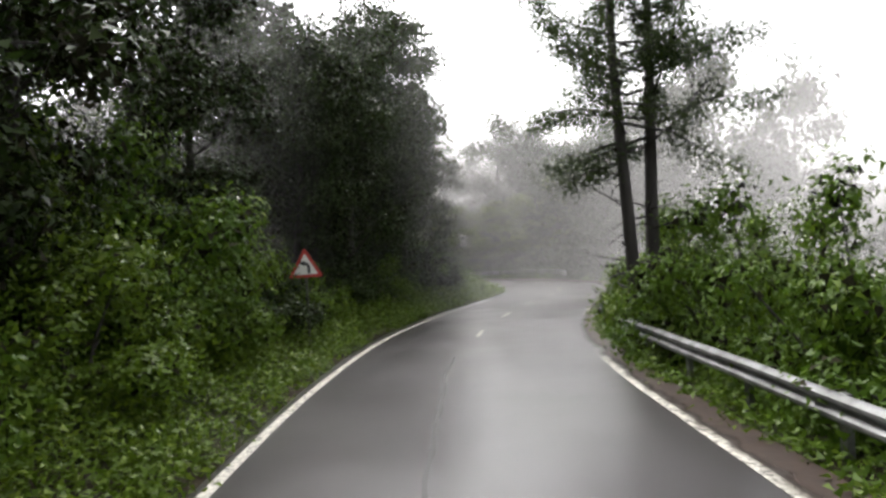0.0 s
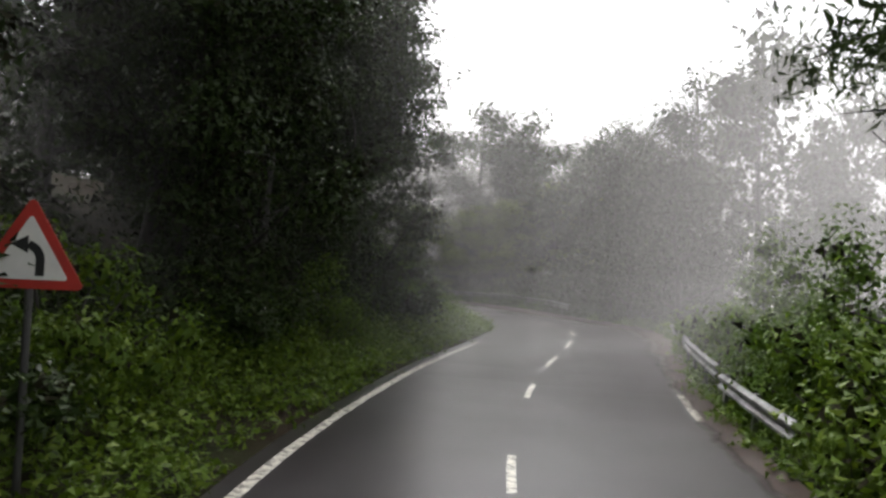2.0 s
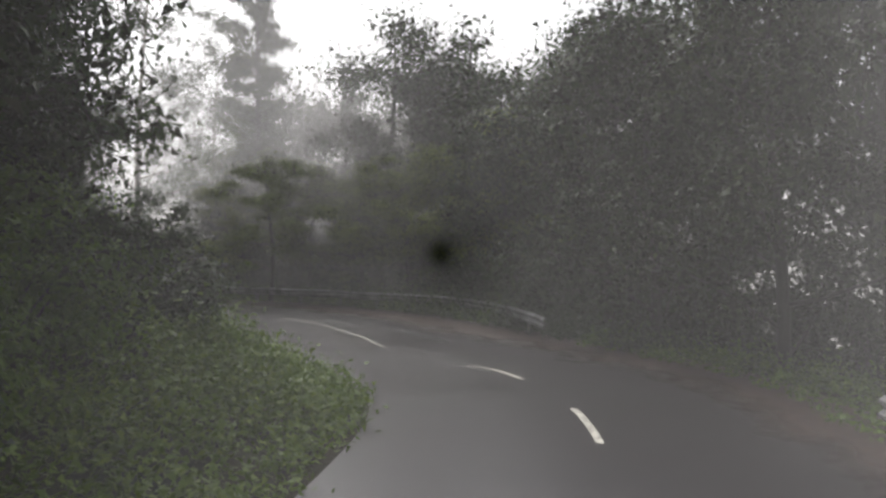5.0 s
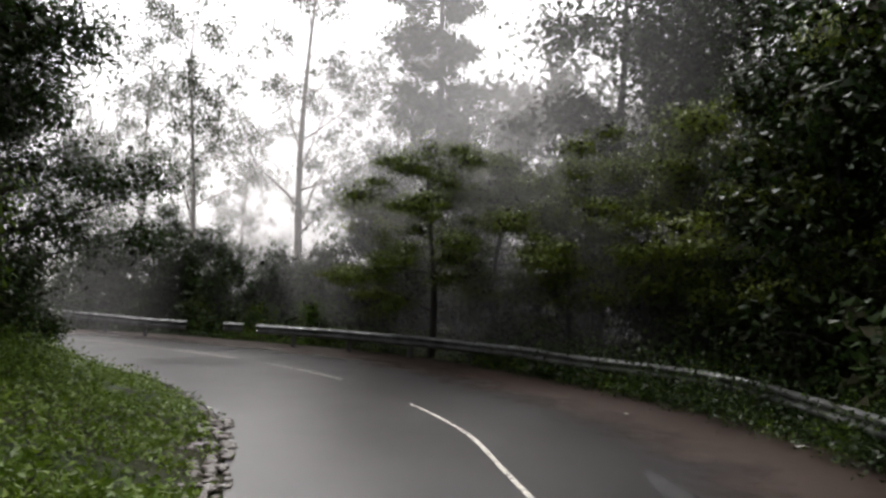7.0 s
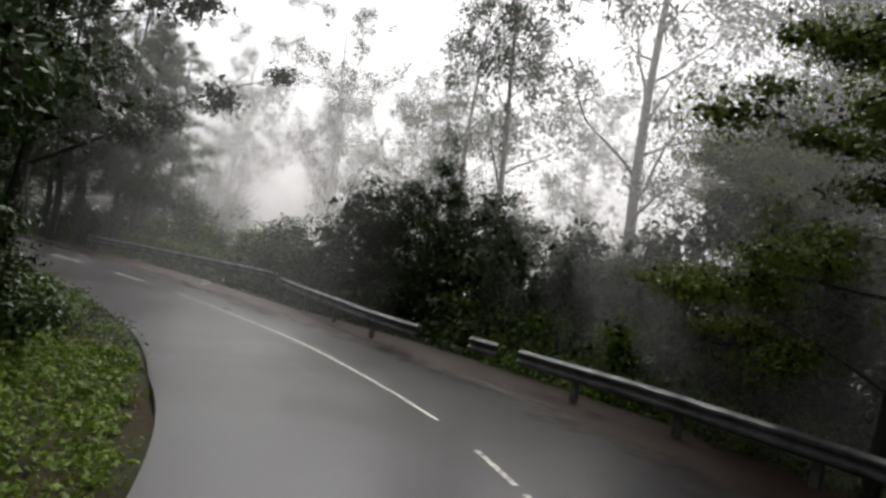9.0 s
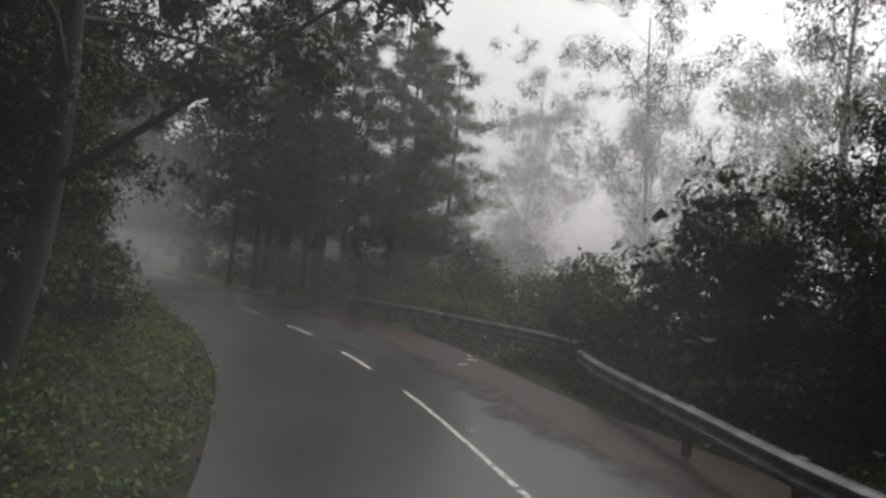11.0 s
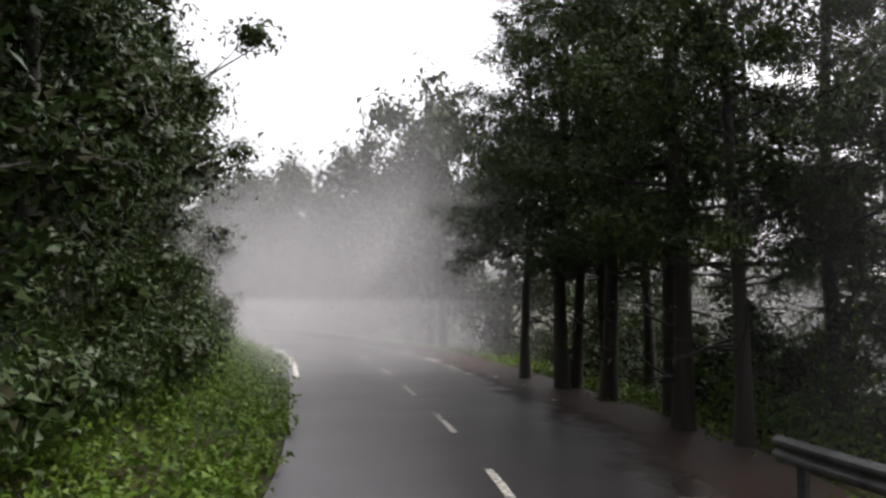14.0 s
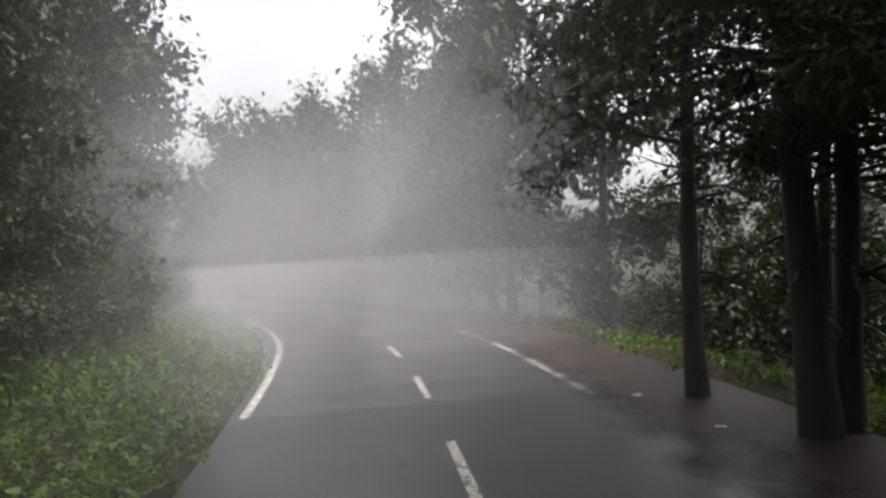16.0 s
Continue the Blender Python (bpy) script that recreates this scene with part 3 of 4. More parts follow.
def conifer_kind(seed, height, trunk, crown_from, spread, count, size=0.16, snags=14, puff=0.13):
    """A cypress-like conifer: straight trunk, tiers of boughs, flat hanging sprays, dead snags below."""
    rng = np.random.default_rng(seed)
    root = new("conifer")
    base = [(0.12 * math.sin(i * 0.8 + seed), 0.12 * math.cos(i * 0.7 + seed) - 0.12, -0.6 + i * (height + 0.6) / 8) for i in range(9)]
    boughs, blobs = [tube(base, [trunk * (1.4 if i == 0 else 1 - 0.9 * i / 8) for i in range(9)], 10)], []
    tiers = int((height * (1 - crown_from)) / 0.24)
    for j in range(tiers):
        u = j / tiers
        z = height * (crown_from + (1 - crown_from) * u)
        a = j * 2.39 + rng.uniform(-0.4, 0.4)
        reach = spread * (1 - u) ** 0.6 * rng.uniform(0.45, 1.15) + 0.25
        pts, rad = limb(rng, (0, 0, z), (math.cos(a), math.sin(a), rng.uniform(-0.25, 0.45)), reach, 0.05 * (1.1 - u), 0.4)
        boughs.append(tube(pts, rad, 5))
        for f in (2, 3, 4, 5):
            e = np.array(pts[f])
            blobs.append((*(e + (0, 0, -0.12)), 0.3 + reach * puff * rng.uniform(0.6, 1.3), 0.75))
    for j in range(snags):
        z = height * crown_from * rng.uniform(0.25, 1.0)
        a = rng.uniform(0, 6.28)
        pts, rad = limb(rng, (0, 0, z), (math.cos(a), math.sin(a), rng.uniform(-0.3, 0.5)), rng.uniform(0.6, 1.8), 0.035, 0.5)
        boughs.append(tube(pts, rad, 5))
    tubes_object("trunk", boughs, BARK_DARK, root)
    pts = cloud(rng, blobs, count)
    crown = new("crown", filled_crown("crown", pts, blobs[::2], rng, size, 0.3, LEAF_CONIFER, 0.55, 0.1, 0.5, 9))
    crown.parent = root
    return root


def gum_kind(seed, height, trunk, count, spread=4.5, crown_from=0.42):
    """A tall open gum tree: pale forking trunk, rising boughs, thin tufts of leaves at their ends."""
    rng = np.random.default_rng(seed)
    root = new("gum_tree")
    base = [(0.3 * math.sin(i * 0.5 + seed), 0.3 * math.cos(i * 0.6 + seed), -0.6 + i * (height + 0.6) / 8) for i in range(9)]
    boughs, blobs = [tube(base, [trunk * (1 - 0.88 * i / 8) for i in range(9)], 9)], []
    for j in range(18):
        u = crown_from + (0.97 - crown_from) * j / 18
        i = min(int(u * 8), 7)
        start = np.array(base[i]) * (1 - (u * 8 - i)) + np.array(base[i + 1]) * (u * 8 - i)
        a = j * 2.4 + rng.uniform(-0.6, 0.6)
        pts, rad = limb(rng, start, (math.cos(a), math.sin(a), rng.uniform(0.5, 1.3)), spread * rng.uniform(0.7, 1.25) * (1.15 - 0.6 * u), trunk * 0.32 * (1.15 - u), 0.45, 6)
        boughs.append(tube(pts, rad, 6))
        for f in (3, 4, 5, 6):
            tw, tr = limb(rng, pts[f], rng.normal(size=3) + (0, 0, 0.6), rng.uniform(0.7, 1.6), 0.022, 0.5, 4)
            boughs.append(tube(tw, tr, 4))
            blobs.append((*tw[-1], rng.uniform(0.6, 1.2), 0.85))
            blobs.append((*(np.array(tw[2]) + rng.normal(size=3) * 0.4), rng.uniform(0.4, 0.9), 0.9))
    tubes_object("trunk", boughs, BARK_GUM, root)
    pts = cloud(rng, blobs, count)
    crown = new("crown", leaves_mesh("crown", pts, rng, 0.14, 0.34, LEAF_GUM, 0.5))
    crown.parent = root
    return root


rnd = random.Random(11)
BUSH = [bush_kind(21, 2.6, 3.2, 5600, size=0.095), bush_kind(22, 3.4, 3.6, 6600, size=0.10), bush_kind(23, 1.6, 2.4, 3800, size=0.08)]
# shaded copies of the shrubs, the shade put into a darker leaf colour
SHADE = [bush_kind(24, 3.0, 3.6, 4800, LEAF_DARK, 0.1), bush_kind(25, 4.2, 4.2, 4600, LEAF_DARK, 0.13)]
DARK = [tree_kind(31, 11, 0.2, 0.16, 3.3, 10500, LEAF_DARK, BARK_DARK, 0.13), tree_kind(32, 13, 0.24, 0.2, 3.8, 11000, LEAF_DARK, BARK_DARK, 0.14),
        tree_kind(33, 8, 0.15, 0.1, 2.9, 9000, LEAF_DARK, BARK_DARK, 0.11)]
DOME = tree_kind(46, 6.0, 0.12, 0.08, 2.2, 24000, LEAF_DARK, BARK_DARK, 0.07, limbs=16, clump=0.16, fill=0.8)
CLOSE = [tree_kind(35, 8, 0.15, 0.12, 3.2, 29000, LEAF_DARK, BARK_DARK, 0.074, limbs=15, fill=0.6),
         tree_kind(40, 8, 0.15, 0.08, 3.1, 62000, LEAF_DARK, BARK_DARK, 0.066, limbs=20, clump=0.19, fill=0.7)]
FAR = [tree_kind(36, 12, 0.22, 0.12, 3.8, 3200, LEAF_DARK, BARK_DARK, 0.29, fill=0.75), tree_kind(37, 14, 0.25, 0.14, 4.2, 3400, LEAF_DARK, BARK_DARK, 0.31, fill=0.75)]
LAYER = [tree_kind(34, 7.5, 0.14, 0.3, 3.4, 20000, LEAF_MID, BARK_DARK, 0.085, limbs=12, clump=0.16, squash=(0.3, 0.5))]
LEANER = [tree_kind(38, 9.5, 0.19, 0.28, 5.2, 13000, LEAF_DARK, BARK_DARK, 0.10, (0.12, 0.05), 11, 0.09), tree_kind(39, 8.5, 0.13, 0.25, 4.6, 1500, LEAF_DARK, BARK_DARK, 0.1, (0.1, 0.1), 12, 0.1)]
CONIFER = [conifer_kind(41, 15, 0.21, 0.27, 3.4, 25000, 0.105), conifer_kind(42, 13, 0.17, 0.29, 3.2, 22000, 0.105),
           conifer_kind(43, 14.5, 0.2, 0.3, 3.3, 36000, 0.085), conifer_kind(44, 15, 0.22, 0.32, 3.2, 36000, 0.085)]
FIR = conifer_kind(45, 23, 0.3, 0.12, 4.6, 42000, 0.24, 4, 0.26)
GUM = [gum_kind(51, 19, 0.27, 17000, 6.0, 0.3), gum_kind(52, 16, 0.21, 14000, 4.6, 0.38)]
used = set()


def put(kind, x, y, scale=1.0, tall=1.0, label="", category="", group="", sink=0.05):
    turn = rnd.uniform(0, 360)
    if kind.name not in used:
        used.add(kind.name)
        kind.matrix_world = pose(x, y, ground_z(x, y) - sink, 0, 0, turn)
        kind.scale = (scale, scale, scale * tall)
        return tagged(kind, label, category, group)
    ob = copy_thing(kind, pose(x, y, ground_z(x, y) - sink, 0, 0, turn))
    ob.scale = (scale, scale, scale * tall)
    return tagged(ob, label, category, group)


BUSH_L = ("leafy green roadside shrub, wet with mist", "shrub", "roadside shrubs")
DARK_L = ("dark-leaved forest tree standing on the bank", "tree", "forest trees")
VALLEY_L = ("dark leafy tree rising behind the crash barrier", "tree", "valley trees")
CONIFER_L = ("tall dark conifer with drooping boughs and bare lower trunk", "conifer", "roadside conifers")
GUM_L = ("tall pale-trunked gum tree with thin open crown", "gum tree", "gum trees")

SHADE_L = ("dark green shrub crowding behind the crash barrier", "shrub", "valley shrubs")

# bank on the left of the road
for s in np.arange(1.5, 132, 2.1):
    e = edge_at(LEFT_EDGE, s)
    back = float(np.interp(s, [34, 40, 50, 60, 72, 80, 100, 110], [2.3, 3.6, 4.6, 4.6, 4.0, 2.7, 2.9, 3.6]))
    x, y, _ = on_road(s, -e - back - rnd.uniform(0, 0.9))
    # darker SHADE shrubs stand in for the canopy's shade further along
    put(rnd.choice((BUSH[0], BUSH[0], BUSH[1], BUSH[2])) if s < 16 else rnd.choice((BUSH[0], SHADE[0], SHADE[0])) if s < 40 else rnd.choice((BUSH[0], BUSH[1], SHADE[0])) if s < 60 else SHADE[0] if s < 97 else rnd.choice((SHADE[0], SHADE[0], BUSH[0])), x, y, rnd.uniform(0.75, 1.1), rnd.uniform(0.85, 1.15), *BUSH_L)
for s in np.arange(2.5, 134, 3.8):
    e = edge_at(LEFT_EDGE, s)
    x, y, _ = on_road(s, -e - rnd.uniform(4.6, 6.3) - (1.6 if 38 < s < 84 else 0))
    put(DARK[rnd.choice((0, 1, 2, 2))], x, y, rnd.uniform(0.9, 1.15), rnd.uniform(0.9, 1.1), *DARK_L)
for s in np.arange(4, 140, 12.0):
    x, y, _ = on_road(s, -rnd.uniform(12, 17))
    if min((LINE[:, 0] - x) ** 2 + (LINE[:, 1] - y) ** 2) > 81:
        put(FAR[rnd.choice((0, 1))], x, y, rnd.uniform(0.95, 1.25), 1.0, *DARK_L)

for s in np.arange(-1, 24, 3.4):
    x, y, _ = on_road(s, -edge_at(LEFT_EDGE, s) - rnd.uniform(5.5, 7.5))
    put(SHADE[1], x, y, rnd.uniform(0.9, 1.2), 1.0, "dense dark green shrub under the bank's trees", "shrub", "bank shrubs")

# valley side: shrubs behind the barriers
for s in np.arange(4.5, 37.5, 1.9):
    x, y, _ = on_road(s, 5.3 + rnd.uniform(0, 1.0))
    put(BUSH[rnd.choice((0, 1, 1))], x, y, rnd.uniform(0.95, 1.2), rnd.uniform(0.95, 1.2), *BUSH_L)
for s in np.arange(6, 40, 4.4):
    x, y, _ = on_road(s, 8.0 + rnd.uniform(0, 1.5))
    put(BUSH[1], x, y, rnd.uniform(1.2, 1.45), 1.1, *BUSH_L)
put(CONIFER[2], 4.6, 17.9, 1.0, 1.0, *CONIFER_L)
put(CONIFER[3], 5.3, 18.6, 1.0, 1.0, *CONIFER_L)

for s in np.arange(38, 48, 1.8):
    x, y, _ = on_road(s, 6.6 + rnd.uniform(0, 0.8))
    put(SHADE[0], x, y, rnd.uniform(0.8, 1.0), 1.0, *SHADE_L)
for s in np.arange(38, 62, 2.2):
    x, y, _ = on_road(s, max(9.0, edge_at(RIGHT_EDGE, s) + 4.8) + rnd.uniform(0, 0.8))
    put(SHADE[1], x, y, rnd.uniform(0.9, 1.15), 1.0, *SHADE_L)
# trees behind the barrier round the bend
for x, y, k, sc in [(11.2, 49, 2, 1.2), (11.4, 52.2, 0, 1.0), (11.0, 55.6, 2, 1.3), (12.5, 57.0, 1, 1.0), (9.3, 59.4, 2, 1.15), (12.0, 44.5, 2, 1.1), (9.5, 61.5, 0, 1.0), (13.5, 61, 1, 1.15), (10.5, 64, 2, 1.2),
                    (10, 67, 1, 1.3), (15, 52, 1, 1.2), (16.5, 57, 0, 1.2), (5, 70, 1, 1.35), (19, 64, 1, 1.2), (14, 70, 0, 1.2), (-2.5, 69.5, 2, 0.9)]:
    put(DARK[k], x, y, sc, 1.0, *VALLEY_L)
for x, y, sc in [(6.3, 62.4, 1.0), (4.0, 64.6, 0.9), (1.8, 66.8, 0.95), (7.5, 65.5, 1.15), (9.3, 60.4, 1.1), (10.4, 57.4, 1.15), (-0.3, 64.9, 0.9), (-3.0, 67.8, 0.75)]:
    put(LAYER[0], x, y, sc, 1.0, "yellow-green tree with spreading layered boughs", "tree", "valley trees")
put(FIR, -2.2, 75.6, 1.0, 1.0, *CONIFER_L)
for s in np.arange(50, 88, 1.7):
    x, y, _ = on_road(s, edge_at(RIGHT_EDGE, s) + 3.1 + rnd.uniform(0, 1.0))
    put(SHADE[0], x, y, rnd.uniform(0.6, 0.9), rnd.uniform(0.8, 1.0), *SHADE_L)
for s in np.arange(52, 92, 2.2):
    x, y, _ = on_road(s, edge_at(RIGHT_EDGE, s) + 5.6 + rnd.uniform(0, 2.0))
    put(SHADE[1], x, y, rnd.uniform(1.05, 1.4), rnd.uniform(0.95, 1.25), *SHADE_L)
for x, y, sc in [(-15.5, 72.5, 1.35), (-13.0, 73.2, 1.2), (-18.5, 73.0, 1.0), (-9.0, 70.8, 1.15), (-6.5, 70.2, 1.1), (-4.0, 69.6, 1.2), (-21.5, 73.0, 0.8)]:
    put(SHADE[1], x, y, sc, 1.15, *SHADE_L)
for x, y, k, sc in [(-9.2, 77.9, 0, 1.0), (-16.1, 79.2, 1, 1.0), (-6, 84, 1, 1.1), (-24, 88, 0, 1.0), (-31, 92, 1, 1.0), (-37, 90, 0, 1.0), (-43, 97, 1, 1.1), (-49, 91, 0, 1.0), (-36, 101, 0, 1.0), (-20, 95, 1, 1.1), (-55, 96, 1, 1.1)]:
    put(GUM[k], x, y, sc, 1.15, *GUM_L, sink=-1.0)

# conifers beyond the bend
for x, y, k, sc in [(-33.2, 71.0, 1, 0.9), (-34.7, 70.5, 0, 0.95), (-36.5, 71.1, 1, 1.0), (-38.4, 70.4, 0, 0.95), (-41.2, 69.9, 0, 1.0), (-41.0, 70.35, 1, 1.0), (-40.7, 70.8, 1, 0.9), (-43.6, 69.35, 1, 0.95),
                    (-33.6, 74.0, 0, 0.85), (-34.6, 76.2, 1, 1.0), (-37.8, 76.8, 0, 0.95), (-44.6, 73.2, 0, 1.0), (-46.2, 72.6, 1, 1.0), (-36.5, 74.5, 0, 1.0), (-40.5, 74.5, 1, 1.05), (-31.8, 73.0, 1, 0.9)]:
    put(CONIFER[k], x, y, sc, 1.0, *CONIFER_L)
for s in np.arange(82, 101, 2.0):
    x, y, _ = on_road(s, 7.2 + rnd.uniform(0, 1))
    put(BUSH[1], x, y, rnd.uniform(0.9, 1.15), 1.0, *BUSH_L)
for s in np.arange(104, 122, 2.6):
    x, y, _ = on_road(s, 9.0 + rnd.uniform(0, 2))
    put(SHADE[0], x, y, rnd.uniform(0.7, 1.0), 1.0, *SHADE_L)
for s in np.arange(94, 124, 2.4):
    x, y, _ = on_road(s, 11.5 + rnd.uniform(0, 3))
    put(SHADE[1], x, y, rnd.uniform(0.8, 1.1), 1.0, *SHADE_L)
for s in np.arange(80, 104, 3.2):
    x, y, _ = on_road(s, 9.5 + rnd.uniform(0, 2.5))
    put(SHADE[1], x, y, rnd.uniform(0.9, 1.2), 1.1, *SHADE_L)
for x, y in ((-50.5, 74.6), (-53.5, 76.0), (-56.5, 74.8), (-47.5, 75.5), (-44.5, 77.2), (-50, 77), (-41, 76.6), (-52, 74.5), (-55, 73), (-38, 74.2), (-48.5, 73.5)):
    put(SHADE[1], x, y, rnd.uniform(1.0, 1.25), 1.05, *SHADE_L)
# trees with reaching limbs beside the road
LEAN_L = ("leaning tree with long limbs reaching over the road", "tree", "leaning trees")
for k, x, y, sc, turn in [(0, -15.4, 60.0, 1.0, 60), (1, -27.5, 60.4, 1.0, 40), (1, -23.6, 60.0, 0.9, 80), (0, -21.0, 59.4, 1.0, 70), (0, -32.5, 59.6, 0.85, 75)]:
    ob = put(LEANER[k], x, y, sc, 1.0, *LEAN_L)
    ob.rotation_euler = (0, 0, radians(turn))
for x, y, sc in [(-6.0, 53.0, 0.95), (-9.0, 54.2, 1.0)]:
    put(CLOSE[1] if y < 54 else CLOSE[0], x, y, sc, 1.0, *DARK_L)
for k, x, y, sc in ((SHADE[0], -6.6, 54.6, 0.7), (SHADE[0], -8.4, 57.0, 0.7), (SHADE[0], -5.6, 52.0, 0.6), (SHADE[0], -6.2, 49.6, 0.9)):
    put(k, x, y, sc, 1.1, *BUSH_L)
for x, y, sc, tall in ((-15.4, 71.0, 0.75, 0.95), (-12.9, 71.9, 0.95, 1.05), (-11.0, 72.0, 0.9, 1.0), (-8.0, 70.8, 0.85, 0.8), (-5.4, 70.2, 0.85, 0.85)):
    put(DOME, x, y, sc, tall, "small dark tree with a rounded dense crown behind the barrier", "tree", "valley trees")
for x, y, sc in ((-21.5, 73.2, 1.0), (-24.0, 73.4, 1.05), (-26.4, 73.2, 0.95), (-28.6, 72.6, 0.85)):
    put(BUSH[1], x, y, sc, 0.9, *BUSH_L)
# brighter-leaved shrubs that give this dark row its lit tops
for x, y, sc in ((-6.3, 70.0, 1.0), (-4.3, 68.6, 0.95), (-9.6, 70.6, 0.9)):
    put(BUSH[1], x, y, sc, 1.15, *BUSH_L)
for s, off, sc in ((11.8, -7.2, 1.3), (14.2, -6.6, 1.3), (16.4, -6.9, 1.4)):
    x, y, _ = on_road(s, off)
    put(BUSH[1], x, y, sc, 1.1, *BUSH_L)
for s in (2.0, 5.0, 8.5, 12.0):
    x, y, _ = on_road(s, -edge_at(LEFT_EDGE, s) - 4.6)
    put(DARK[0], x, y, 1.0, 1.1, *DARK_L)
for s, sc in ((25.5, 1.15), (28.5, 1.25), (31.5, 1.2), (34.5, 1.1), (76.5, 0.85), (79.5, 0.9), (83.0, 0.8)):
    x, y, _ = on_road(s, -edge_at(LEFT_EDGE, s) - 3.7)
    put(CLOSE[0], x, y, sc, 1.1, *DARK_L)
for x in np.arange(-66, -38, 4.2):
    put(FAR[rnd.choice((0, 1))], x, 82 + rnd.uniform(0, 6), rnd.uniform(0.7, 0.95), 1.0, *VALLEY_L)
for x, y, sc in ((-52, 78, 0.9), (-56, 76.5, 0.95), (-48.5, 78.5, 0.85), (-59.5, 75, 0.9), (-45, 79.5, 0.85)):
    put(DARK[2], x, y, sc, 1.0, *VALLEY_L)
# trees down the slope seen over the shrubs
for x, y, k, sc in [(22, 50, 0, 0.9), (24, 43, 1, 0.55), (17, 47.5, 0, 1.1), (27, 56, 1, 1.2),
                    (3.5, 76, 1, 0.95), (6, 79, 0, 1.1), (10, 76, 1, 1.1), (0, 83, 1, 1.1), (15, 82, 0, 1.2)]:
    put(FAR[k], x, y, sc, 1.3, *VALLEY_L)
# woods at the far end
for s in np.arange(118, 162, 3.2):
    x, y, _ = on_road(s, rnd.uniform(6.5, 9.5))
    put(FAR[rnd.choice((0, 1))], x, y, rnd.uniform(0.95, 1.2), 1.05, *DARK_L)
for s in np.arange(132, 162, 3.2):
    x, y, _ = on_road(s, -rnd.uniform(6.5, 9.0))
    put(FAR[rnd.choice((0, 1))], x, y, rnd.uniform(1.05, 1.3), 1.1, *DARK_L)
for i in range(16):
    x, y, _ = on_road(rnd.uniform(130, 165), rnd.choice((-1, 1)) * rnd.uniform(11, 24))
    put(FAR[rnd.choice((0, 1))], x, y, rnd.uniform(0.9, 1.3), 1.0, *DARK_L)


# ---- low growth of the verges ----
def verge_growth(name, s0, s1, lo, hi, count, seed, high, size, mat, label, bare=-0.36):
    rng = np.random.default_rng(seed)
    rows = []
    tufts = max(8, int(count / 26))
    for _ in range(tufts):
        s = rng.uniform(s0, s1)
        e = rng.uniform(0, 1) ** 0.8
        right = lo > 0
        edge = edge_at(RIGHT_EDGE if right else LEFT_EDGE, s)
        d = edge + abs(lo) + (abs(hi) - abs(lo)) * e
        x, y, _ = on_road(s, d if right else -d)
        z = rise(s, d if right else -d)
        patch = noise.noise((x * 0.75, y * 0.75, seed))
        if patch < bare and rng.random() < 0.8:
            continue
        tall = high * (0.35 + 0.65 * e) * rng.uniform(0.5, 1.25) * (1.0 + 0.9 * patch)
        r = 0.14 + 0.42 * tall
        k = 26
        p = rng.normal(size=(k, 3)) * (r * 0.55, r * 0.55, tall * 0.36) + (x, y, z + tall * 0.5)
        p[:, 2] = np.maximum(p[:, 2], z + 0.03)
        rows.append(np.concatenate([p, np.ones((k, 1))], axis=1))
    pts = np.concatenate(rows)
    ob = new(name, leaves_mesh(name, pts, rng, size, 0.6, mat, 0.05, 0.15))
    return tagged(ob, label, "undergrowth", kind="stuff")


verge_growth("undergrowth", -6, 52, -0.05, -2.6, 105000, 61, 0.75, 0.088, LEAF_VERGE, "lush low green plants covering the bank beside the road")
verge_growth("undergrowth", 50, 70, -0.22, -4.6, 78000, 62, 0.45, 0.066, LEAF_VERGE, "low leafy plants and grass on the inside of the bend", -0.62)
verge_growth("undergrowth", 70, 92, -0.10, -4.6, 34000, 69, 0.45, 0.07, LEAF_VERGE, "fresh green plants among the grass coloured dark for shade")
# dark leaf colour stands in for the shade of the trees on this stretch
verge_growth("undergrowth", 70, 92, -0.10, -4.6, 34000, 67, 0.5, 0.072, LEAF_DARK, "low plants and grass with leaves coloured dark for the trees' shade")
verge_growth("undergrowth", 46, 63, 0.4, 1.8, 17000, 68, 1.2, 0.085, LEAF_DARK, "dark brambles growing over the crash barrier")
verge_growth("undergrowth", 53, 72, 0.7, 1.9, 15000, 70, 1.0, 0.07, LEAF_VERGE, "green weeds climbing over the crash barrier")
verge_growth("undergrowth", 90, 135, -0.05, -3.6, 70000, 63, 0.7, 0.095, LEAF_VERGE, "lush low green plants covering the bank beside the road")
verge_growth("undergrowth", -4, 48, 0.15, 2.8, 57000, 64, 0.55, 0.10, LEAF_VERGE, "low weeds growing under the crash barrier")
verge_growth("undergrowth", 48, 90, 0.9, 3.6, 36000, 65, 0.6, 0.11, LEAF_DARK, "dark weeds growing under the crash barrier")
verge_growth("undergrowth", 88, 135, 0.9, 5.0, 33000, 66, 0.4, 0.10, LEAF_VERGE, "thin weeds under the conifers beside the road")


# ---- stones and scraps ----
STONE = plain_material("wet_stone", (0.075, 0.06, 0.048), 0.55, 0.5)


def stone_mesh(rng):
    bm = bmesh.new()
    bmesh.ops.create_icosphere(bm, subdivisions=1, radius=1.0)
    for v in bm.verts:
        v.co *= rng.uniform(0.7, 1.15)
        v.co.z *= 0.42
    me = bpy.data.meshes.new("stone")
    bm.to_mesh(me)
    bm.free()
    me.materials.append(STONE)
    return me


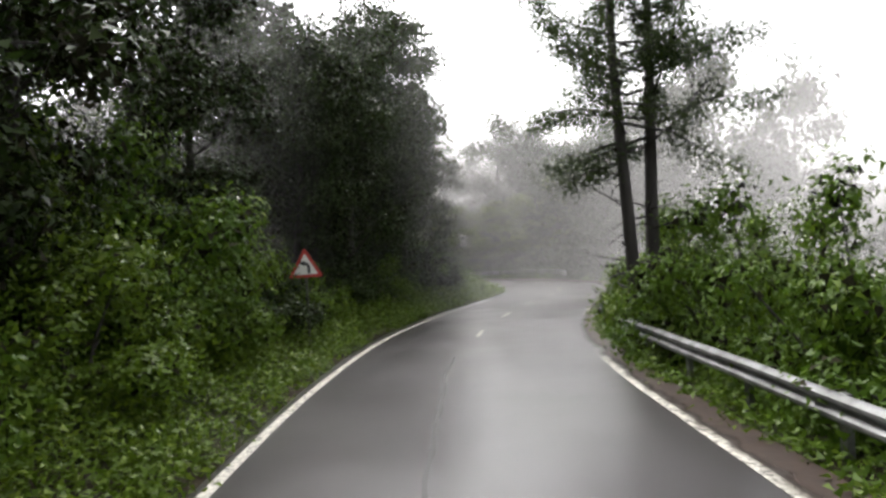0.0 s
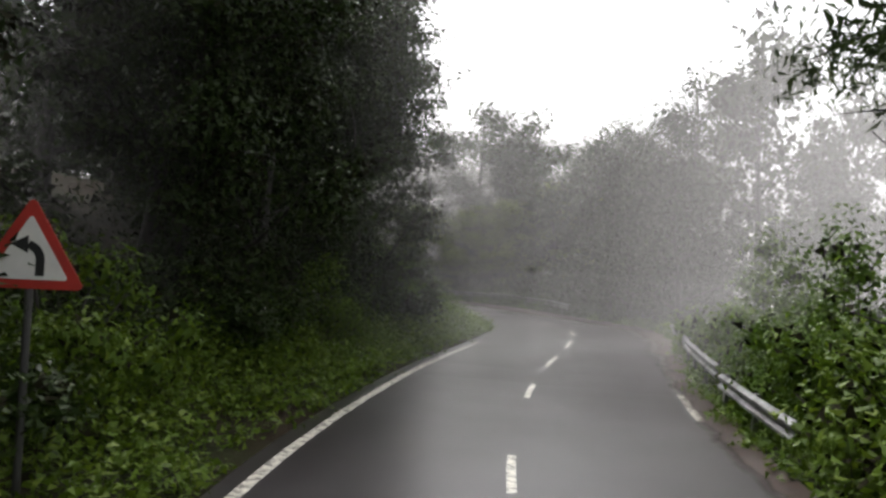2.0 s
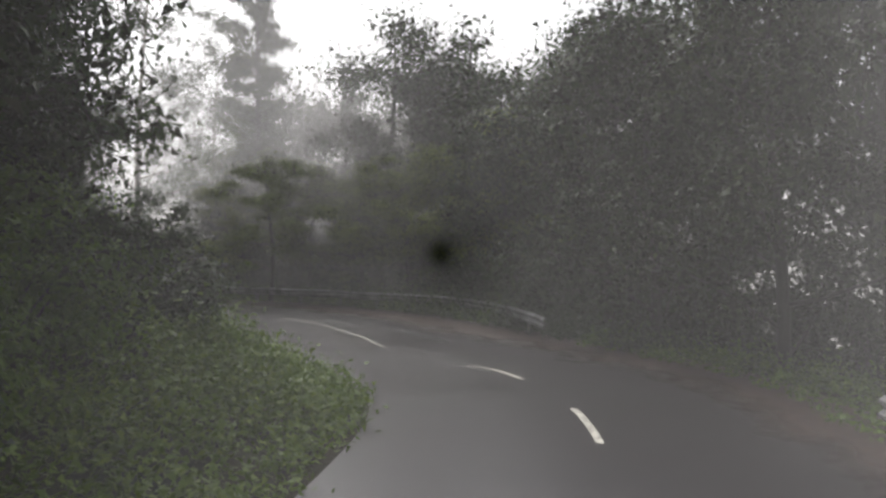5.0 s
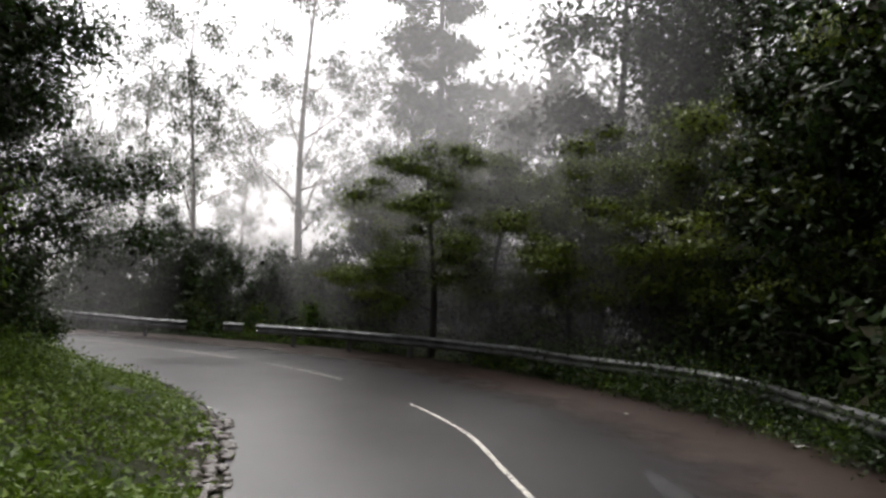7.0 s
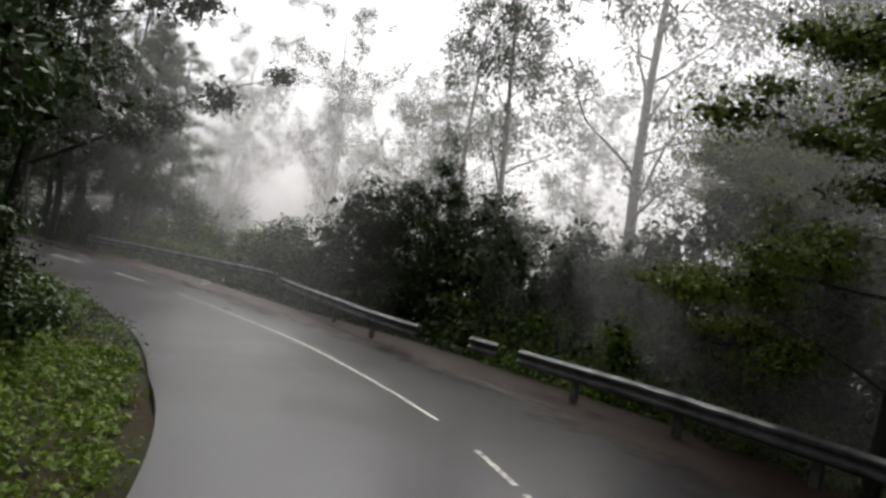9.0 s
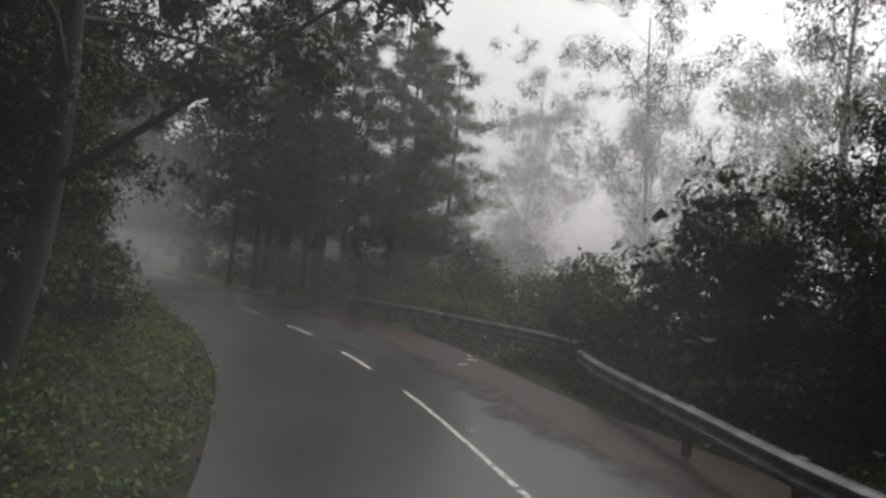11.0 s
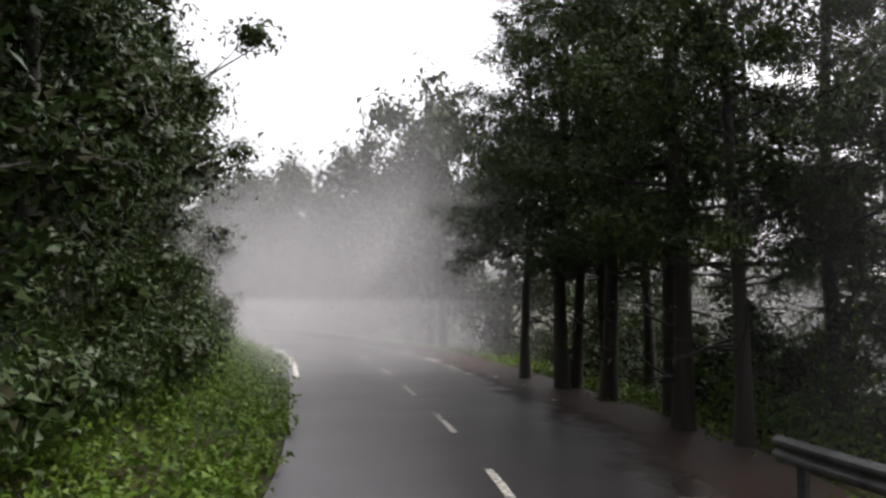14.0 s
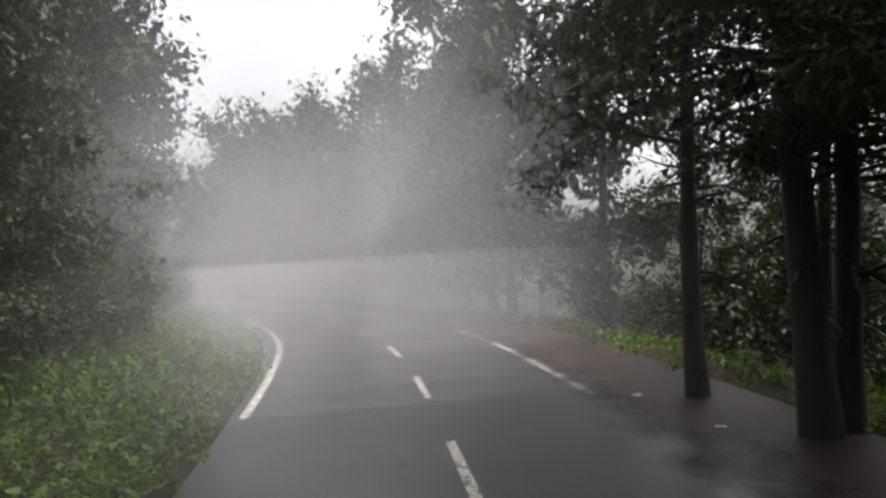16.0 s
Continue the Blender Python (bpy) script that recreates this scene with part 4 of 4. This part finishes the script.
stone_rng = random.Random(71)
STONES = [stone_mesh(stone_rng) for _ in range(6)]
for i in range(290):
    s = stone_rng.uniform(46, 62) if i < 150 else stone_rng.uniform(49, 57)
    off = -edge_at(LEFT_EDGE, s) - abs(stone_rng.gauss(0.05, 0.38)) + 0.08
    x, y, _ = on_road(s, off)
    r = stone_rng.uniform(0.025, 0.085) if i < 150 else stone_rng.uniform(0.05, 0.11)
    ob = new("stone", STONES[i % 6])
    ob.matrix_world = pose(x, y, max(0.0, rise(s, off)) + r * 0.2, 0, 0, stone_rng.uniform(0, 360)) @ Matrix.Scale(r, 4)
    tagged(ob, "small wet stone at the crumbling road edge", "stone", "edge stones")


def kerb_block():
    bm = bmesh.new()
    bmesh.ops.create_cube(bm, size=1)
    bmesh.ops.scale(bm, vec=(0.5, 0.35, 0.3), verts=bm.verts)
    bmesh.ops.bevel(bm, geom=bm.edges[:], offset=0.03, segments=2, affect="EDGES")
    for v in bm.verts:
        v.co += Vector((noise.noise(v.co * 5), noise.noise(v.co * 5 + Vector((3, 0, 0))), noise.noise(v.co * 5 + Vector((0, 7, 0))))) * 0.025
    me = bpy.data.meshes.new("kerb_block")
    bm.to_mesh(me)
    bm.free()
    me.materials.append(STONE)
    return me


block = new("kerb_block", kerb_block())
block.matrix_world = pose(*on_road(51.4, -3.5)[:2], 0.03, 6, 9, 35)
tagged(block, "broken concrete kerb block at the road edge", "kerb block")
SCRAP = plain_material("pale_litter", (0.55, 0.53, 0.5), 0.6)
for x, y, turn, w in [(-28.6, 63.7, 20, 0.16), (-20.6, 69.3, 50, 0.22), (-21.2, 69.6, 10, 0.15), (-20.0, 68.7, 80, 0.2), (-38.5, 69.1, 30, 0.16), (-41.5, 68.9, 60, 0.14), (-43.6, 68.4, 0, 0.2), (7.3, 54.6, 15, 0.18), (4.9, 56.6, 70, 0.12)]:
    vs, fs = [], []
    for j in range(4):
        for i in range(4):
            vs.append(((i / 3 - 0.5) * w, (j / 3 - 0.5) * w * 0.6, 0.012 + 0.02 * noise.noise((i * 0.9 + x, j * 0.9 + y, 0)) + 0.006))
    for j in range(3):
        for i in range(3):
            fs.append((4 * j + i, 4 * j + i + 1, 4 * j + i + 5, 4 * j + i + 4))
    ob = mesh_object("litter_scrap", vs, fs, SCRAP)
    ob.matrix_world = pose(x, y, max(0.0, ground_z(x, y)) + 0.012, 0, 0, turn)
    tagged(ob, "crumpled pale scrap of litter on the roadside", "litter", "litter scraps")


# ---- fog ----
# offsets of the camera's path from the road's middle, at the holed sheets
CAMERA_LANE = [(27.5, -0.149), (29.5, -0.344), (31.5, -0.626), (33.5, -0.990), (35.5, -1.422), (70, -2.027), (72, -1.988), (83, -1.051), (100, -0.8)]


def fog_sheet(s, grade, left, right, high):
    """A thin drift of fog across the road, with a small hole where the camera passes."""
    cx, cy, yaw = on_road(s, edge_at(CAMERA_LANE, s))
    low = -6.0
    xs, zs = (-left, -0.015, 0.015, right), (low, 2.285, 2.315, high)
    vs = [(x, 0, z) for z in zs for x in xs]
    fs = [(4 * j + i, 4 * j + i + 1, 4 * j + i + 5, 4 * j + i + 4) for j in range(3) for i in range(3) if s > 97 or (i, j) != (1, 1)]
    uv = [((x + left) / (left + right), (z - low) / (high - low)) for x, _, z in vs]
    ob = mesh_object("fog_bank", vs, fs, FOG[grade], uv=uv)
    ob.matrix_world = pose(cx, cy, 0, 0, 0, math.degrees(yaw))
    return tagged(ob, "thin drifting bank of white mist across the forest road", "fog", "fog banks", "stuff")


# sheets placed to haze the camera's far view and leave its near view clear
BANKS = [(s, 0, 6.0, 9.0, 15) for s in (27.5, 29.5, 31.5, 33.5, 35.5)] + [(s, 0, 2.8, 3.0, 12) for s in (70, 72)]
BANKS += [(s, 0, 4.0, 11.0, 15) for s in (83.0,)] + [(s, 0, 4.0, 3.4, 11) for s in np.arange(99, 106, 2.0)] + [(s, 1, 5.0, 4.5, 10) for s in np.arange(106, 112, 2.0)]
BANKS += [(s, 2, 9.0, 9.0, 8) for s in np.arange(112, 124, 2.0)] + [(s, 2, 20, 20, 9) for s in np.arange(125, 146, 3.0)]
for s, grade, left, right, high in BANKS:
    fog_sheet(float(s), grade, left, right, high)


def side_fog(x, y, yaw, left, right, mat=FOG_VALLEY):
    """A bank of fog hanging clear of the road, placed to haze what the camera sees behind it."""
    high, low = 21.0, -14.0
    vs = [(-left, 0, low), (right, 0, low), (right, 0, high), (-left, 0, high)]
    ob = mesh_object("fog_bank", vs, [(0, 1, 2, 3)], mat, uv=[(0, 0), (1, 0), (1, 1), (0, 1)])
    ob.matrix_world = pose(x, y, 0, 0, 0, yaw)
    return tagged(ob, "thin bank of white mist hanging beside the road", "fog", "fog banks", "stuff")


for x, y, yaw, left, right in [(23, 41, -22, 11, 14), (6, 70.8, 3, 16, 40), (5, 71.8, 3, 16, 40), (4, 73.5, 3, 18, 45), (-5, 79.5, 4, 60, 60), (-10, 91, 5, 75, 70), (-15, 99, 6, 90, 80), (-20, 108, 6, 110, 100)]:
    side_fog(x, y, yaw, left, right)
for x, y in ((-3.0, 66.4), (-2.4, 68.2)):
    side_fog(x, y, -30, 10, 13, FOG_BEND)
# over the left bank, to haze the trees in the camera's first views
for s in (22.0, 24.5, 27.0):
    x, y, yaw = on_road(s, -11.5)
    side_fog(x, y, math.degrees(yaw), 9, 7, FOG[1])
for s in (91.5, 93.5):
    x, y, yaw = on_road(s, 9.0)
    side_fog(x, y, math.degrees(yaw), 6, 7, FOG[1])
for s in (36.0, 37.4, 38.8):
    x, y, yaw = on_road(s, 11.0)
    side_fog(x, y, math.degrees(yaw), 10, 12, FOG[1])
